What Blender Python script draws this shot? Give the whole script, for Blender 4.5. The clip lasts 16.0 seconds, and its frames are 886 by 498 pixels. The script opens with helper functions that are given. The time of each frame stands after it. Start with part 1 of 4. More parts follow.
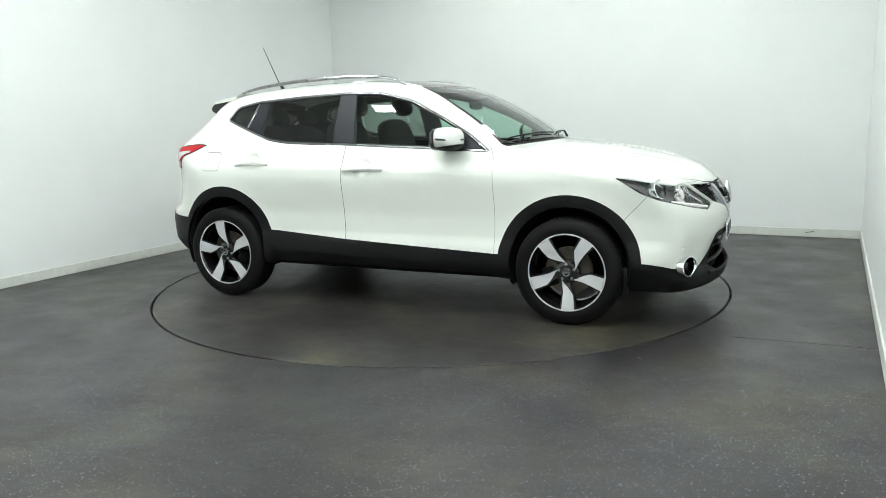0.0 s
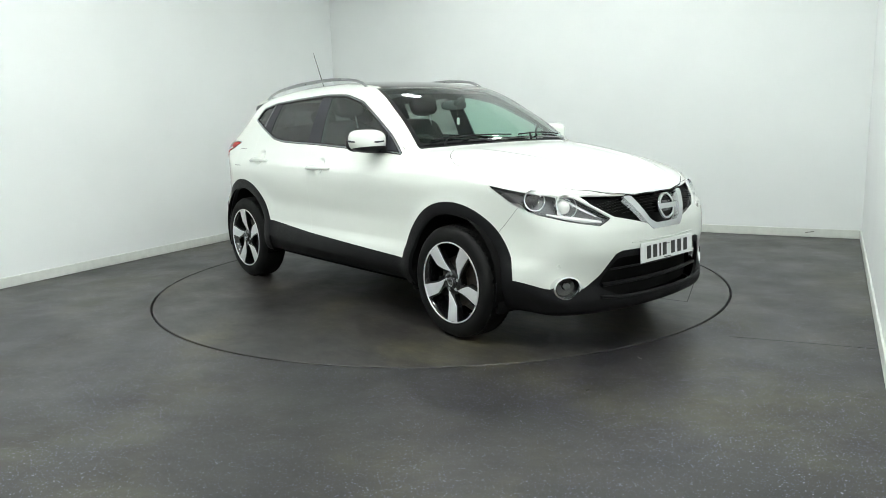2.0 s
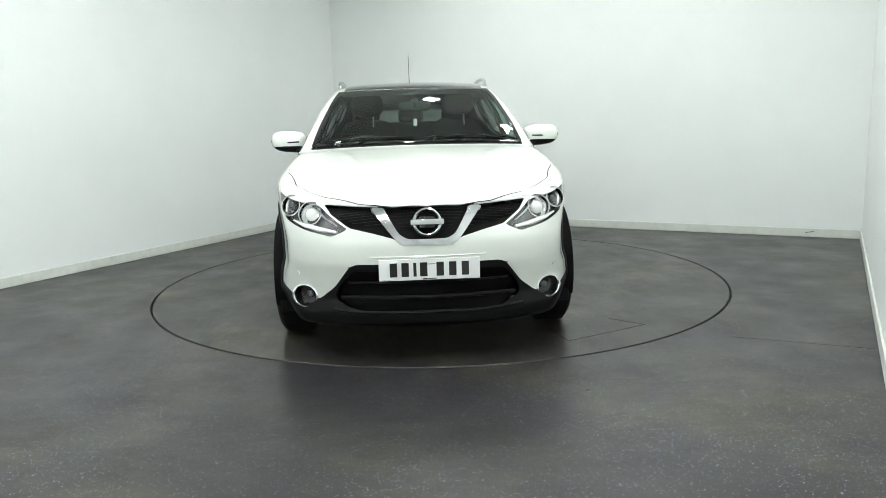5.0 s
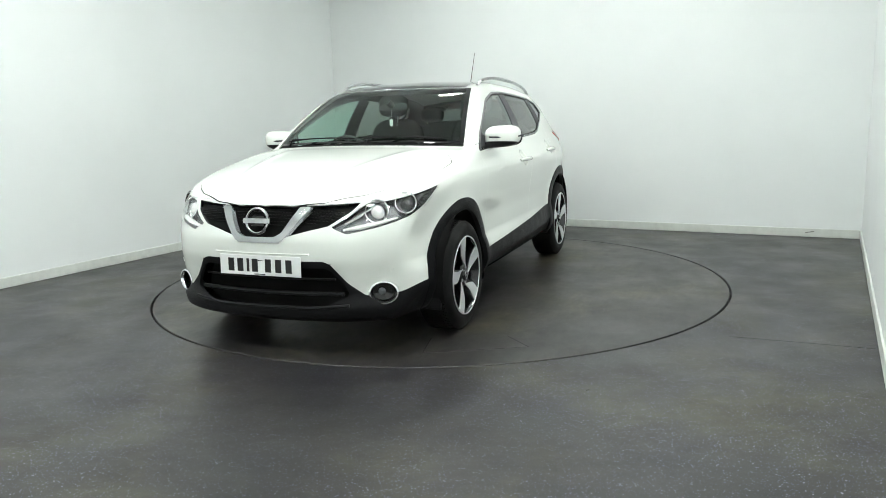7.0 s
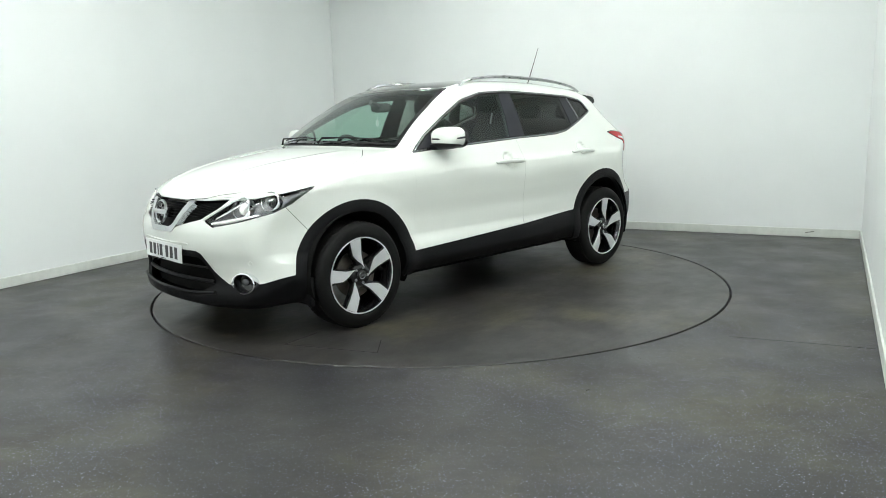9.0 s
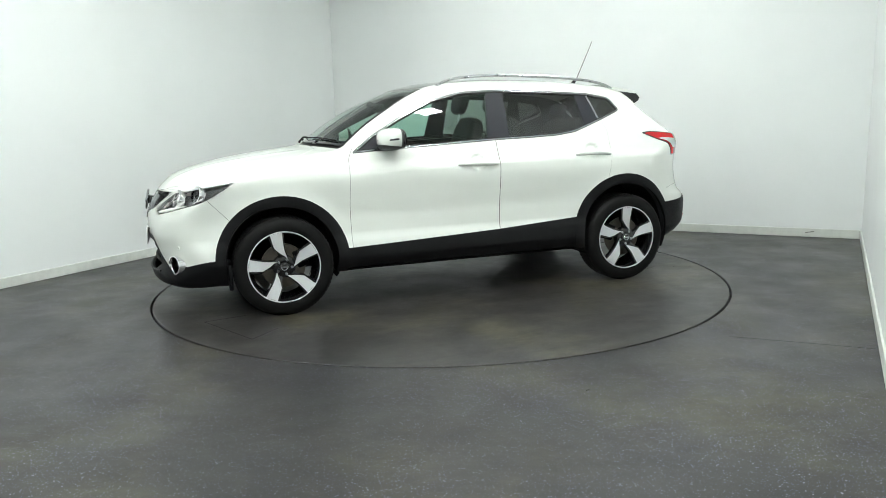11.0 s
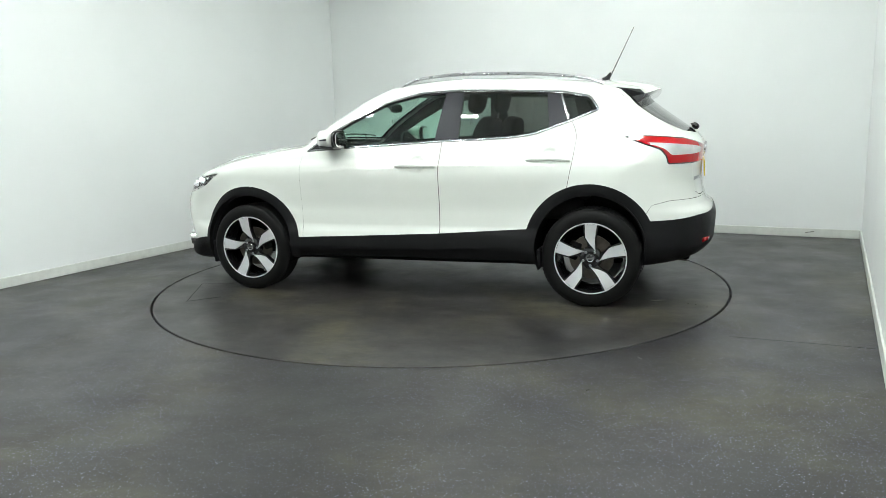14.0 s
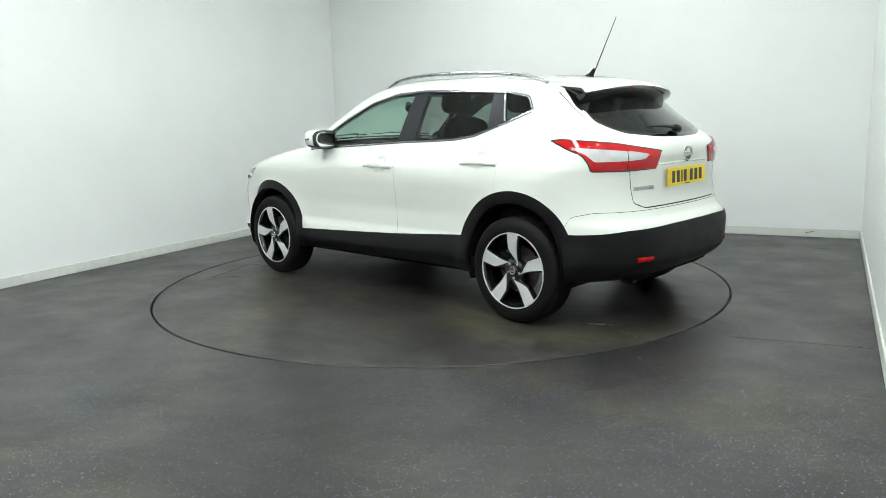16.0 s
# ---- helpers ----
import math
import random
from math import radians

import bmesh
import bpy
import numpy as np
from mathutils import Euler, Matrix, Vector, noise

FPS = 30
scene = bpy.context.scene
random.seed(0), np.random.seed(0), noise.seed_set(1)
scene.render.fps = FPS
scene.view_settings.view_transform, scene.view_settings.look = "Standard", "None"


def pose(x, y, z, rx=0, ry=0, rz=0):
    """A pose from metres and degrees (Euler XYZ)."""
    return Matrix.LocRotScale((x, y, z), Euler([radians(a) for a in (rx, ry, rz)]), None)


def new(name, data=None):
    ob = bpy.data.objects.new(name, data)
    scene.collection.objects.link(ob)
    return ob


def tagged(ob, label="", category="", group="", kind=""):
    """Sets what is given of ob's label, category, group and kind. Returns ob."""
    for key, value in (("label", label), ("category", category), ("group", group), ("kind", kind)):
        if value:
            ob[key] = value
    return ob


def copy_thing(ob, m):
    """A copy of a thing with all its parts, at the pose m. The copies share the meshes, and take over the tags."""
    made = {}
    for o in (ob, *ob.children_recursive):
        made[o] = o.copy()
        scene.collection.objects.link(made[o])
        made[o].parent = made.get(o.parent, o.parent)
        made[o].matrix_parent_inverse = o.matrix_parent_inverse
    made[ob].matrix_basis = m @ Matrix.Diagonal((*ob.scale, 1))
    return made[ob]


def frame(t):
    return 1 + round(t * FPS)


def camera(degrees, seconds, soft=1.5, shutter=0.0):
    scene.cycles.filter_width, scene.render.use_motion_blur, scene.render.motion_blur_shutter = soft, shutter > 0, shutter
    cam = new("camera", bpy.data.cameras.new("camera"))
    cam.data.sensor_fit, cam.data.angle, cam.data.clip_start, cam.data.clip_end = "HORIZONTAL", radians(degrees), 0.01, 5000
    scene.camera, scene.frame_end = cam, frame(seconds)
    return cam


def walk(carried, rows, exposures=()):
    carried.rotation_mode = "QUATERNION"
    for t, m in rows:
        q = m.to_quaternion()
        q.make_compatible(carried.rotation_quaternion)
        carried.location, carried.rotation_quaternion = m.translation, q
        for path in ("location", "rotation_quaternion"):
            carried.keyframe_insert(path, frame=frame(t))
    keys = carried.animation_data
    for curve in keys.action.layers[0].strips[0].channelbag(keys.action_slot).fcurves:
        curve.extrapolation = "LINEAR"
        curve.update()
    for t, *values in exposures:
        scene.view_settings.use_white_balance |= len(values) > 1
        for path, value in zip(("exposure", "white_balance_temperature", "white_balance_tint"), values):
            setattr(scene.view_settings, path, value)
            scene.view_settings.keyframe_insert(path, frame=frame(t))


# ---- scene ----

# Centre of the turntable is the origin of the world; x right, y away from the camera.
CLIP = 16.0
cam = camera(62.32, CLIP, soft=0.9)
EYE = pose(0, -5.9028, 1.2768, 80.023, 1.5645, -0.5104)
walk(cam, [(0.0, EYE), (CLIP, EYE)], exposures=[(0.0, 0.0), (CLIP, 0.0)])

# ---------------------------------------------------------------- world and lamps
ROOM = radians(-28.38)           # the room's turn against the camera's heading
U0, U1, V0, V1, CEIL = -3.238, 3.0905, -6.1, 3.0936, 3.8


def room(u, v, z=0.0):
    c, s = math.cos(ROOM), math.sin(ROOM)
    return (u * c - v * s, u * s + v * c, z)


# Panels at v -4.4 and past 1.4 are added fill to even the walls.
PANELS = [(-1.4, -2.5), (-.1, -2.6), (1.1, -2.6), (2.3, -2.6), (-1.6, -4.4), (-.3, -4.4), (1.0, -4.4), (2.3, -4.4),
          (2.1, -1.0), (2.1, .5), (1.2, 1.5), (-1.5, -1.1), (-.75, 1.6)]

world = bpy.data.worlds.new("world")
scene.world = world
world.use_nodes = True
world.node_tree.nodes["Background"].inputs[0].default_value = (0.6, 0.7, 0.68, 1)
world.node_tree.nodes["Background"].inputs[1].default_value = 0.02

# ---------------------------------------------------------------- materials
def material(name, color, rough=.5, metal=0.0, coat=0.0, spec=.5, vary=0.0, scale=8.0, bump=0.0, bump_scale=200.0, rough_vary=0.0, emit=0.0):
    m = bpy.data.materials.new(name)
    m.use_nodes = True
    nt = m.node_tree
    b = nt.nodes["Principled BSDF"]
    b.inputs["Base Color"].default_value = (*color, 1)
    b.inputs["Roughness"].default_value = rough
    b.inputs["Metallic"].default_value = metal
    b.inputs["Specular IOR Level"].default_value = spec
    b.inputs["Coat Weight"].default_value = coat
    b.inputs["Coat Roughness"].default_value = .04
    if emit:
        b.inputs["Emission Color"].default_value = (*color, 1)
        b.inputs["Emission Strength"].default_value = emit
    if vary or bump or rough_vary:
        tc = nt.nodes.new("ShaderNodeTexCoord")
        n = nt.nodes.new("ShaderNodeTexNoise")
        n.inputs["Scale"].default_value, n.inputs["Detail"].default_value = scale, 6
        nt.links.new(tc.outputs["Object"], n.inputs["Vector"])
        if vary:
            r = nt.nodes.new("ShaderNodeMapRange")
            r.inputs[1].default_value, r.inputs[2].default_value = .3, .7
            r.inputs[3].default_value, r.inputs[4].default_value = 1 - vary, 1 + vary
            nt.links.new(n.outputs["Fac"], r.inputs[0])
            mul = nt.nodes.new("ShaderNodeVectorMath")
            mul.operation = "SCALE"
            mul.inputs[0].default_value = color
            nt.links.new(r.outputs[0], mul.inputs["Scale"])
            nt.links.new(mul.outputs[0], b.inputs["Base Color"])
        if rough_vary:
            r = nt.nodes.new("ShaderNodeMapRange")
            r.inputs[1].default_value, r.inputs[2].default_value = .3, .7
            r.inputs[3].default_value, r.inputs[4].default_value = max(rough - rough_vary, .02), rough + rough_vary
            nt.links.new(n.outputs["Fac"], r.inputs[0])
            nt.links.new(r.outputs[0], b.inputs["Roughness"])
        if bump:
            n2 = nt.nodes.new("ShaderNodeTexNoise")
            n2.inputs["Scale"].default_value, n2.inputs["Detail"].default_value = bump_scale, 3
            nt.links.new(tc.outputs["Object"], n2.inputs["Vector"])
            bp = nt.nodes.new("ShaderNodeBump")
            bp.inputs["Strength"].default_value, bp.inputs["Distance"].default_value = bump, .002
            nt.links.new(n2.outputs["Fac"], bp.inputs["Height"])
            nt.links.new(bp.outputs[0], b.inputs["Normal"])
    return m


def glass(name, tint, gloss=1.0):
    """A thin pane: tinted see-through, with a mirror's gloss on top."""
    m = bpy.data.materials.new(name)
    m.use_nodes = True
    nt = m.node_tree
    nt.nodes.clear()
    out = nt.nodes.new("ShaderNodeOutputMaterial")
    clear, shine, mix, fres = (nt.nodes.new(k) for k in ("ShaderNodeBsdfTransparent", "ShaderNodeBsdfGlossy", "ShaderNodeMixShader", "ShaderNodeLayerWeight"))
    clear.inputs["Color"].default_value = (*tint, 1)
    shine.inputs["Roughness"].default_value = .01
    shine.inputs["Color"].default_value = (gloss, gloss, gloss, 1)
    curve, lift = nt.nodes.new("ShaderNodeMath"), nt.nodes.new("ShaderNodeMath")
    curve.operation, curve.inputs[1].default_value = "POWER", 5.0
    lift.operation, lift.inputs[1].default_value, lift.inputs[2].default_value = "MULTIPLY_ADD", .94, .06
    nt.links.new(fres.outputs["Facing"], curve.inputs[0])
    nt.links.new(curve.outputs[0], lift.inputs[0])
    nt.links.new(lift.outputs[0], mix.inputs[0])
    nt.links.new(clear.outputs[0], mix.inputs[1])
    nt.links.new(shine.outputs[0], mix.inputs[2])
    nt.links.new(mix.outputs[0], out.inputs[0])
    return m


def floor_material(name, flecks=1.0, streak=(1, 2.2, 1), contrast=.34, gain=1.0):
    m = bpy.data.materials.new(name)
    m.use_nodes = True
    nt = m.node_tree
    b = nt.nodes["Principled BSDF"]
    tc = nt.nodes.new("ShaderNodeTexCoord")

    def noise_node(scale, detail, rough=.55, stretch=None):
        n = nt.nodes.new("ShaderNodeTexNoise")
        n.inputs["Scale"].default_value, n.inputs["Detail"].default_value, n.inputs["Roughness"].default_value = scale, detail, rough
        src = tc.outputs["Object"]
        if stretch:
            mp = nt.nodes.new("ShaderNodeMapping")
            mp.inputs["Scale"].default_value = stretch
            nt.links.new(src, mp.inputs[0])
            src = mp.outputs[0]
        nt.links.new(src, n.inputs["Vector"])
        return n

    def ramp(src, *stops):
        r = nt.nodes.new("ShaderNodeValToRGB")
        el = r.color_ramp.elements
        el[0].position, el[0].color = stops[0][0], (*stops[0][1], 1)
        el[1].position, el[1].color = stops[-1][0], (*stops[-1][1], 1)
        for p, c in stops[1:-1]:
            e = el.new(p)
            e.color = (*c, 1)
        nt.links.new(src, r.inputs[0])
        return r

    def mixed(fac, a, c, mode="MIX"):
        x = nt.nodes.new("ShaderNodeMix")
        x.data_type, x.blend_type = "RGBA", mode
        if isinstance(fac, float):
            x.inputs[0].default_value = fac
        else:
            nt.links.new(fac, x.inputs[0])
        nt.links.new(a, x.inputs[6])
        nt.links.new(c, x.inputs[7])
        return x.outputs[2]
    big = ramp(noise_node(.9, 5, .6).outputs["Fac"], *[(at, tuple(c * gain for c in tone)) for at, tone in ((.36, FLOOR_DARK), (.5, FLOOR_MID), (.62, FLOOR_OLIVE))])
    smear = ramp(noise_node(3.0, 8, .68, streak).outputs["Fac"], (.36, (1 - contrast, 1 - contrast, 1 - contrast)), (.64, (1 + contrast, 1 + contrast, 1 + contrast * .8)))
    col = mixed(1.0, big.outputs[0], smear.outputs[0], "MULTIPLY")
    blot = ramp(noise_node(11.0, 8, .7, streak).outputs["Fac"], (.38, (1 - contrast * .7,) * 3), (.66, (1 + contrast * .9, 1 + contrast * .9, 1 + contrast * .8)))
    col = mixed(1.0, col, blot.outputs[0], "MULTIPLY")
    grain = ramp(noise_node(160, 2).outputs["Fac"], (.35, (.65, .65, .65)), (.65, (1.35, 1.35, 1.35)))
    col = mixed(1.0, col, grain.outputs[0], "MULTIPLY")
    wear = ramp(noise_node(.8, 4).outputs["Fac"], (.36, (.4, .4, .4)), (.58, (1, 1, 1)))
    for scale, tone, size, share in ((120, (.13, .13, .26), .17, .45), (62, (.24, .24, .38), .14, .40), (36, (.42, .42, .56), .085, .42)):
        v = nt.nodes.new("ShaderNodeTexVoronoi")
        v.inputs["Scale"].default_value = scale
        nt.links.new(tc.outputs["Object"], v.inputs["Vector"])
        r = ramp(v.outputs["Distance"], (size, (1, 1, 1)), (size * 1.5, (0, 0, 0)))
        pick = ramp(v.outputs["Color"], (share, (0, 0, 0)), (share + .02, (1, 1, 1)))
        on = mixed(1.0, r.outputs[0], pick.outputs[0], "MULTIPLY")
        on = mixed(1.0, on, wear.outputs[0], "MULTIPLY")
        flake = nt.nodes.new("ShaderNodeRGB")
        flake.outputs[0].default_value = (*[c * flecks for c in tone], 1)
        col = mixed(on, col, flake.outputs[0])
    nt.links.new(col, b.inputs["Base Color"])
    rr = ramp(noise_node(2.2, 6, .6).outputs["Fac"], (.3, (.30, .30, .30)), (.7, (.48, .48, .48)))
    nt.links.new(rr.outputs[0], b.inputs["Roughness"])
    bp = nt.nodes.new("ShaderNodeBump")
    bp.inputs["Strength"].default_value, bp.inputs["Distance"].default_value = .25, .001
    nt.links.new(noise_node(220, 3).outputs["Fac"], bp.inputs["Height"])
    nt.links.new(bp.outputs[0], b.inputs["Normal"])
    return m


FLOOR_DARK, FLOOR_MID, FLOOR_OLIVE = (.0112, .0104, .0106), (.0190, .0172, .0158), (.037, .0338, .0215)
M_FLOOR = floor_material("speckled_vinyl")
M_DECK = floor_material("worn_turntable_vinyl", .35, (1.3, 3.2, 1), .5, 1.4)
M_WALL = material("painted_wall", (.815, .838, .832), .6, vary=.02, scale=1.3, bump=.15, bump_scale=90)
M_TRIM = material("painted_skirting", (.66, .68, .64), .4, vary=.06, scale=14)
M_CEIL = material("white_ceiling", (.80, .82, .80), .8, vary=.02, scale=2)
M_PANEL = material("light_panel", (.945, 1.0, .972), .5, emit=148.0)
M_PANELFRAME = material("white_aluminium", (.75, .75, .75), .4)
M_PIT = material("gap_black", (.006, .006, .006), .9)
M_PAINT = material("pearl_white_paint", (.735, .758, .712), .32, coat=1.0, rough_vary=.03, scale=3)
M_GAP = material("panel_gap", (.035, .035, .035), .8, spec=.1)
M_CLAD = material("black_textured_plastic", (.0052, .0052, .0060), .46, spec=.20, vary=.15, scale=9, bump=.3, bump_scale=600, rough_vary=.06)
M_GLOSS = material("gloss_black", (.006, .006, .007), .08, coat=.6)
M_PILLAR = material("pillar_black_film", (.021, .022, .028), .36, spec=.25)
M_CHROME = material("chrome", (.55, .56, .57), .14, metal=1.0, rough_vary=.04, scale=20)
M_SATIN = material("satin_aluminium", (.42, .43, .44), .30, metal=1.0, rough_vary=.05, scale=30)
M_WINTRIM = material("window_trim_metal", (.30, .31, .32), .24, metal=1.0, rough_vary=.05, scale=30)
M_MACHINED = material("machined_alloy", (.74, .745, .76), .36, metal=.5, rough_vary=.06, scale=40)
M_RIM = material("rim_gloss_black", (.008, .008, .009), .14, coat=.5)
M_TYRE = material("tyre_rubber", (.0058, .0058, .0058), .6, spec=.16, vary=.2, scale=12, bump=.2, bump_scale=300, rough_vary=.08)
M_IRON = material("brake_iron", (.10, .088, .075), .45, metal=.8, vary=.25, scale=20)
M_DARK = material("under_body_black", (.006, .006, .006), .85, spec=.1, vary=.3, scale=6)
M_TRIMIN = material("interior_charcoal", (.028, .029, .030), .7, vary=.15, scale=20)
M_HEADLINER = material("headliner_grey", (.30, .31, .29), .9, vary=.05, scale=20)
M_FABRIC = material("seat_fabric_black", (.020, .020, .021), .85, vary=.2, scale=40, bump=.4, bump_scale=500)
M_RED = material("red_lens", (.46, .002, .005), .10, spec=.3, coat=.4)
M_BRIGHT = material("bright_chrome", (.85, .86, .87), .08, metal=1.0, rough_vary=.03, scale=20)
M_CLEARLENS = material("silver_lens", (.58, .57, .57), .14, coat=.6, vary=.10, scale=18)
M_PLATE_W = material("white_plate", (.78, .79, .78), .35)
M_PLATE_Y = material("yellow_plate", (.80, .58, .02), .35)
M_INK = material("plate_black", (.008, .008, .008), .4)
M_LATTICE = material("grille_black", (.003, .003, .003), .45, spec=.12)
M_SEAL = material("rubber_seal", (.008, .008, .008), .6, spec=.2)
M_BEZEL = material("lamp_bezel", (.17, .172, .18), .26, metal=.5, vary=.2, scale=30)
M_BULB = material("lamp_bulb_glass", (.9, .9, .88), .08, coat=1.0)
M_GLASS = glass("green_tinted_glass", (.62, .82, .73))
M_SCREEN = glass("windscreen_glass", (.74, .88, .82))
M_PRIVACY = glass("privacy_glass", (.34, .37, .345))
M_DARKPANE = glass("dark_privacy_glass", (.17, .185, .175))
M_LENS = glass("clear_lamp_lens", (.95, .95, .95))
M_MIRROR = material("mirror_glass", (.8, .8, .8), .02, metal=1.0)
# ---------------------------------------------------------------- the car's body as a smooth solid
# Car space: x ahead from the middle of the wheelbase, y to its left, z up from the floor.
def smooth_curve(pairs):
    """A smooth curve without overshoot through (x, value) pairs."""
    pts = np.array(sorted(pairs), float)
    xs, ys = pts[:, 0], pts[:, 1]
    h, d = np.diff(xs), np.diff(ys) / np.diff(xs)
    m = np.zeros(len(xs))
    m[0], m[-1] = d[0], d[-1]
    for i in range(1, len(xs) - 1):
        if d[i - 1] * d[i] > 0:
            w1, w2 = 2 * h[i] + h[i - 1], h[i] + 2 * h[i - 1]
            m[i] = (w1 + w2) / (w1 / d[i - 1] + w2 / d[i])

    def value(x):
        x = np.clip(x, xs[0], xs[-1])
        i = np.clip(np.searchsorted(xs, x, side="right") - 1, 0, len(xs) - 2)
        t = (x - xs[i]) / h[i]
        return ((2 * t**3 - 3 * t**2 + 1) * ys[i] + (t**3 - 2 * t**2 + t) * h[i] * m[i]
                + (3 * t**2 - 2 * t**3) * ys[i + 1] + (t**3 - t**2) * h[i] * m[i + 1])
    return value


WIDTH = smooth_curve([(-2.2, .80), (-1.9, .825), (-1.55, .86), (-1.3, .875), (-1.0, .885), (-.4, .892), (.3, .892),
                      (.85, .885), (1.2, .880), (1.45, .860), (1.63, .83), (1.85, .79), (2.2, .71)])
SIDE = smooth_curve([(.10, -.14), (.20, -.075), (.28, -.03), (.36, -.004), (.44, -.010), (.52, -.028), (.62, -.028), (.75, -.014),
                     (.88, 0), (.935, -.007), (1.0, -.042), (1.05, -.068), (1.09, -.090), (1.3, -.183), (1.48, -.284), (1.62, -.38)])
TOP = smooth_curve([(2.30, .50), (2.22, .66), (2.15, .79), (2.08, .865), (1.97, .935), (1.8, .99), (1.6, 1.032), (1.4, 1.062),
                    (1.2, 1.088), (1.08, 1.103), (1.025, 1.122), (.975, 1.158), (.82, 1.265), (.60, 1.385), (.378, 1.476), (.21, 1.525),
                    (0, 1.553), (-.3, 1.57), (-.7, 1.565), (-1.1, 1.54), (-1.4, 1.508), (-1.5, 1.482), (-1.58, 1.436),
                    (-1.66, 1.365), (-1.95, 1.15), (-2.05, 1.075), (-2.14, .98)])
CROWN = smooth_curve([(-2.1, .03), (-1.5, .05), (-.6, .045), (.0, .038), (.4, .03), (1.0, .02), (1.4, .032), (2.2, .045)])
NOSE = smooth_curve([(.14, 1.98), (.18, 2.09), (.225, 2.175), (.27, 2.185), (.36, 2.165), (.45, 2.175), (.55, 2.19), (.64, 2.19),
                     (.71, 2.175), (.78, 2.145), (.85, 2.10), (.95, 2.02)])
TAIL = smooth_curve([(.20, 1.85), (.27, 1.95), (.33, 2.05), (.40, 2.105), (.55, 2.115), (.61, 2.10), (.66, 2.055), (.73, 2.03),
                     (.85, 2.015), (.95, 2.02), (1.05, 2.03), (1.10, 2.03), (1.2, 1.99)])
FLOOR_Z = smooth_curve([(-2.15, .33), (-1.9, .28), (-1.5, .26), (-.9, .255), (.9, .245), (1.6, .20), (2.2, .17)])
ARCHES = ((1.314, .355, .368, .440), (-1.303, .380, .364, .438))    # x, z, inner and outer radius


def smooth_max(a, b, k):
    h = np.maximum(k - np.abs(a - b), 0) / k
    return np.maximum(a, b) + h * h * k * 0.25


def top_height(x, y):
    bow = np.where(x > 0, .33 * np.clip(x / .5, 0, 1), -.20 * np.clip(-(x + .9) / .5, 0, 1))
    xs = x + bow * y * y
    ridge = .007 * np.exp(-((np.abs(y) - .30 - .22 * np.clip(1.95 - x, 0, 1)) / .035) ** 2) * np.clip((x - 1.1) / .2, 0, 1) * np.clip((2.05 - x) / .25, 0, 1)
    return TOP(xs) - CROWN(x) * (y / .7) ** 2 + ridge


def body_field(x, y, z):
    """Below nought inside the body."""
    flare = 0
    for ax, az, r0, r1 in ARCHES:
        r = np.hypot(x - ax, z - az)
        flare = flare + .016 * np.exp(-((r - .385) / .075) ** 2)
    for hx, hz in ((-.09, .958), (-1.035, 1.004)):
        flare = flare - .022 * np.exp(-((((x - hx) / .054) ** 2 + ((z - hz) / .050) ** 2)) ** 3)
    rise = z - (.936 - .031 * x)
    flare = flare + .0055 * np.exp(-np.abs(rise) / .032) * np.clip((.88 - x) / .25, 0, 1) * np.clip((x + 1.45) / .4, 0, 1)
    a = np.abs(y)
    side = (a - WIDTH(x) - SIDE(z) - flare) / np.where(z > 1.09, 1.12, 1.0)
    e = .01
    slope = (top_height(x + e, y) - top_height(x - e, y)) / (2 * e)
    top = (z - top_height(x, y)) / np.sqrt(1 + slope * slope)
    nose = x - (NOSE(z) - .27 * y * y - .62 * y ** 6)
    tail = -x - (TAIL(z) - .12 * y * y - .85 * y ** 6)
    k = np.interp(x, [-1.6, -1.2, .7, 1.2, 2.2], [.10, .05, .05, .065, .085])
    f = smooth_max(side, top, k)
    f = smooth_max(f, nose, .05)
    f = smooth_max(f, tail, .06)
    return smooth_max(f, FLOOR_Z(x) - z, .04)


def field_normal(p):
    e = .002
    g = np.stack([body_field(p[:, 0] + e, p[:, 1], p[:, 2]) - body_field(p[:, 0] - e, p[:, 1], p[:, 2]),
                  body_field(p[:, 0], p[:, 1] + e, p[:, 2]) - body_field(p[:, 0], p[:, 1] - e, p[:, 2]),
                  body_field(p[:, 0], p[:, 1], p[:, 2] + e) - body_field(p[:, 0], p[:, 1], p[:, 2] - e)], 1) / (2 * e)
    size = np.linalg.norm(g, axis=1, keepdims=True)
    return g / np.maximum(size, 1e-6), size


def onto_body(p, steps=6):
    p = np.array(p, float)
    for _ in range(steps):
        n, size = field_normal(p)
        p -= n * (body_field(p[:, 0], p[:, 1], p[:, 2]) / np.maximum(size[:, 0], .3))[:, None] * .9
    return p


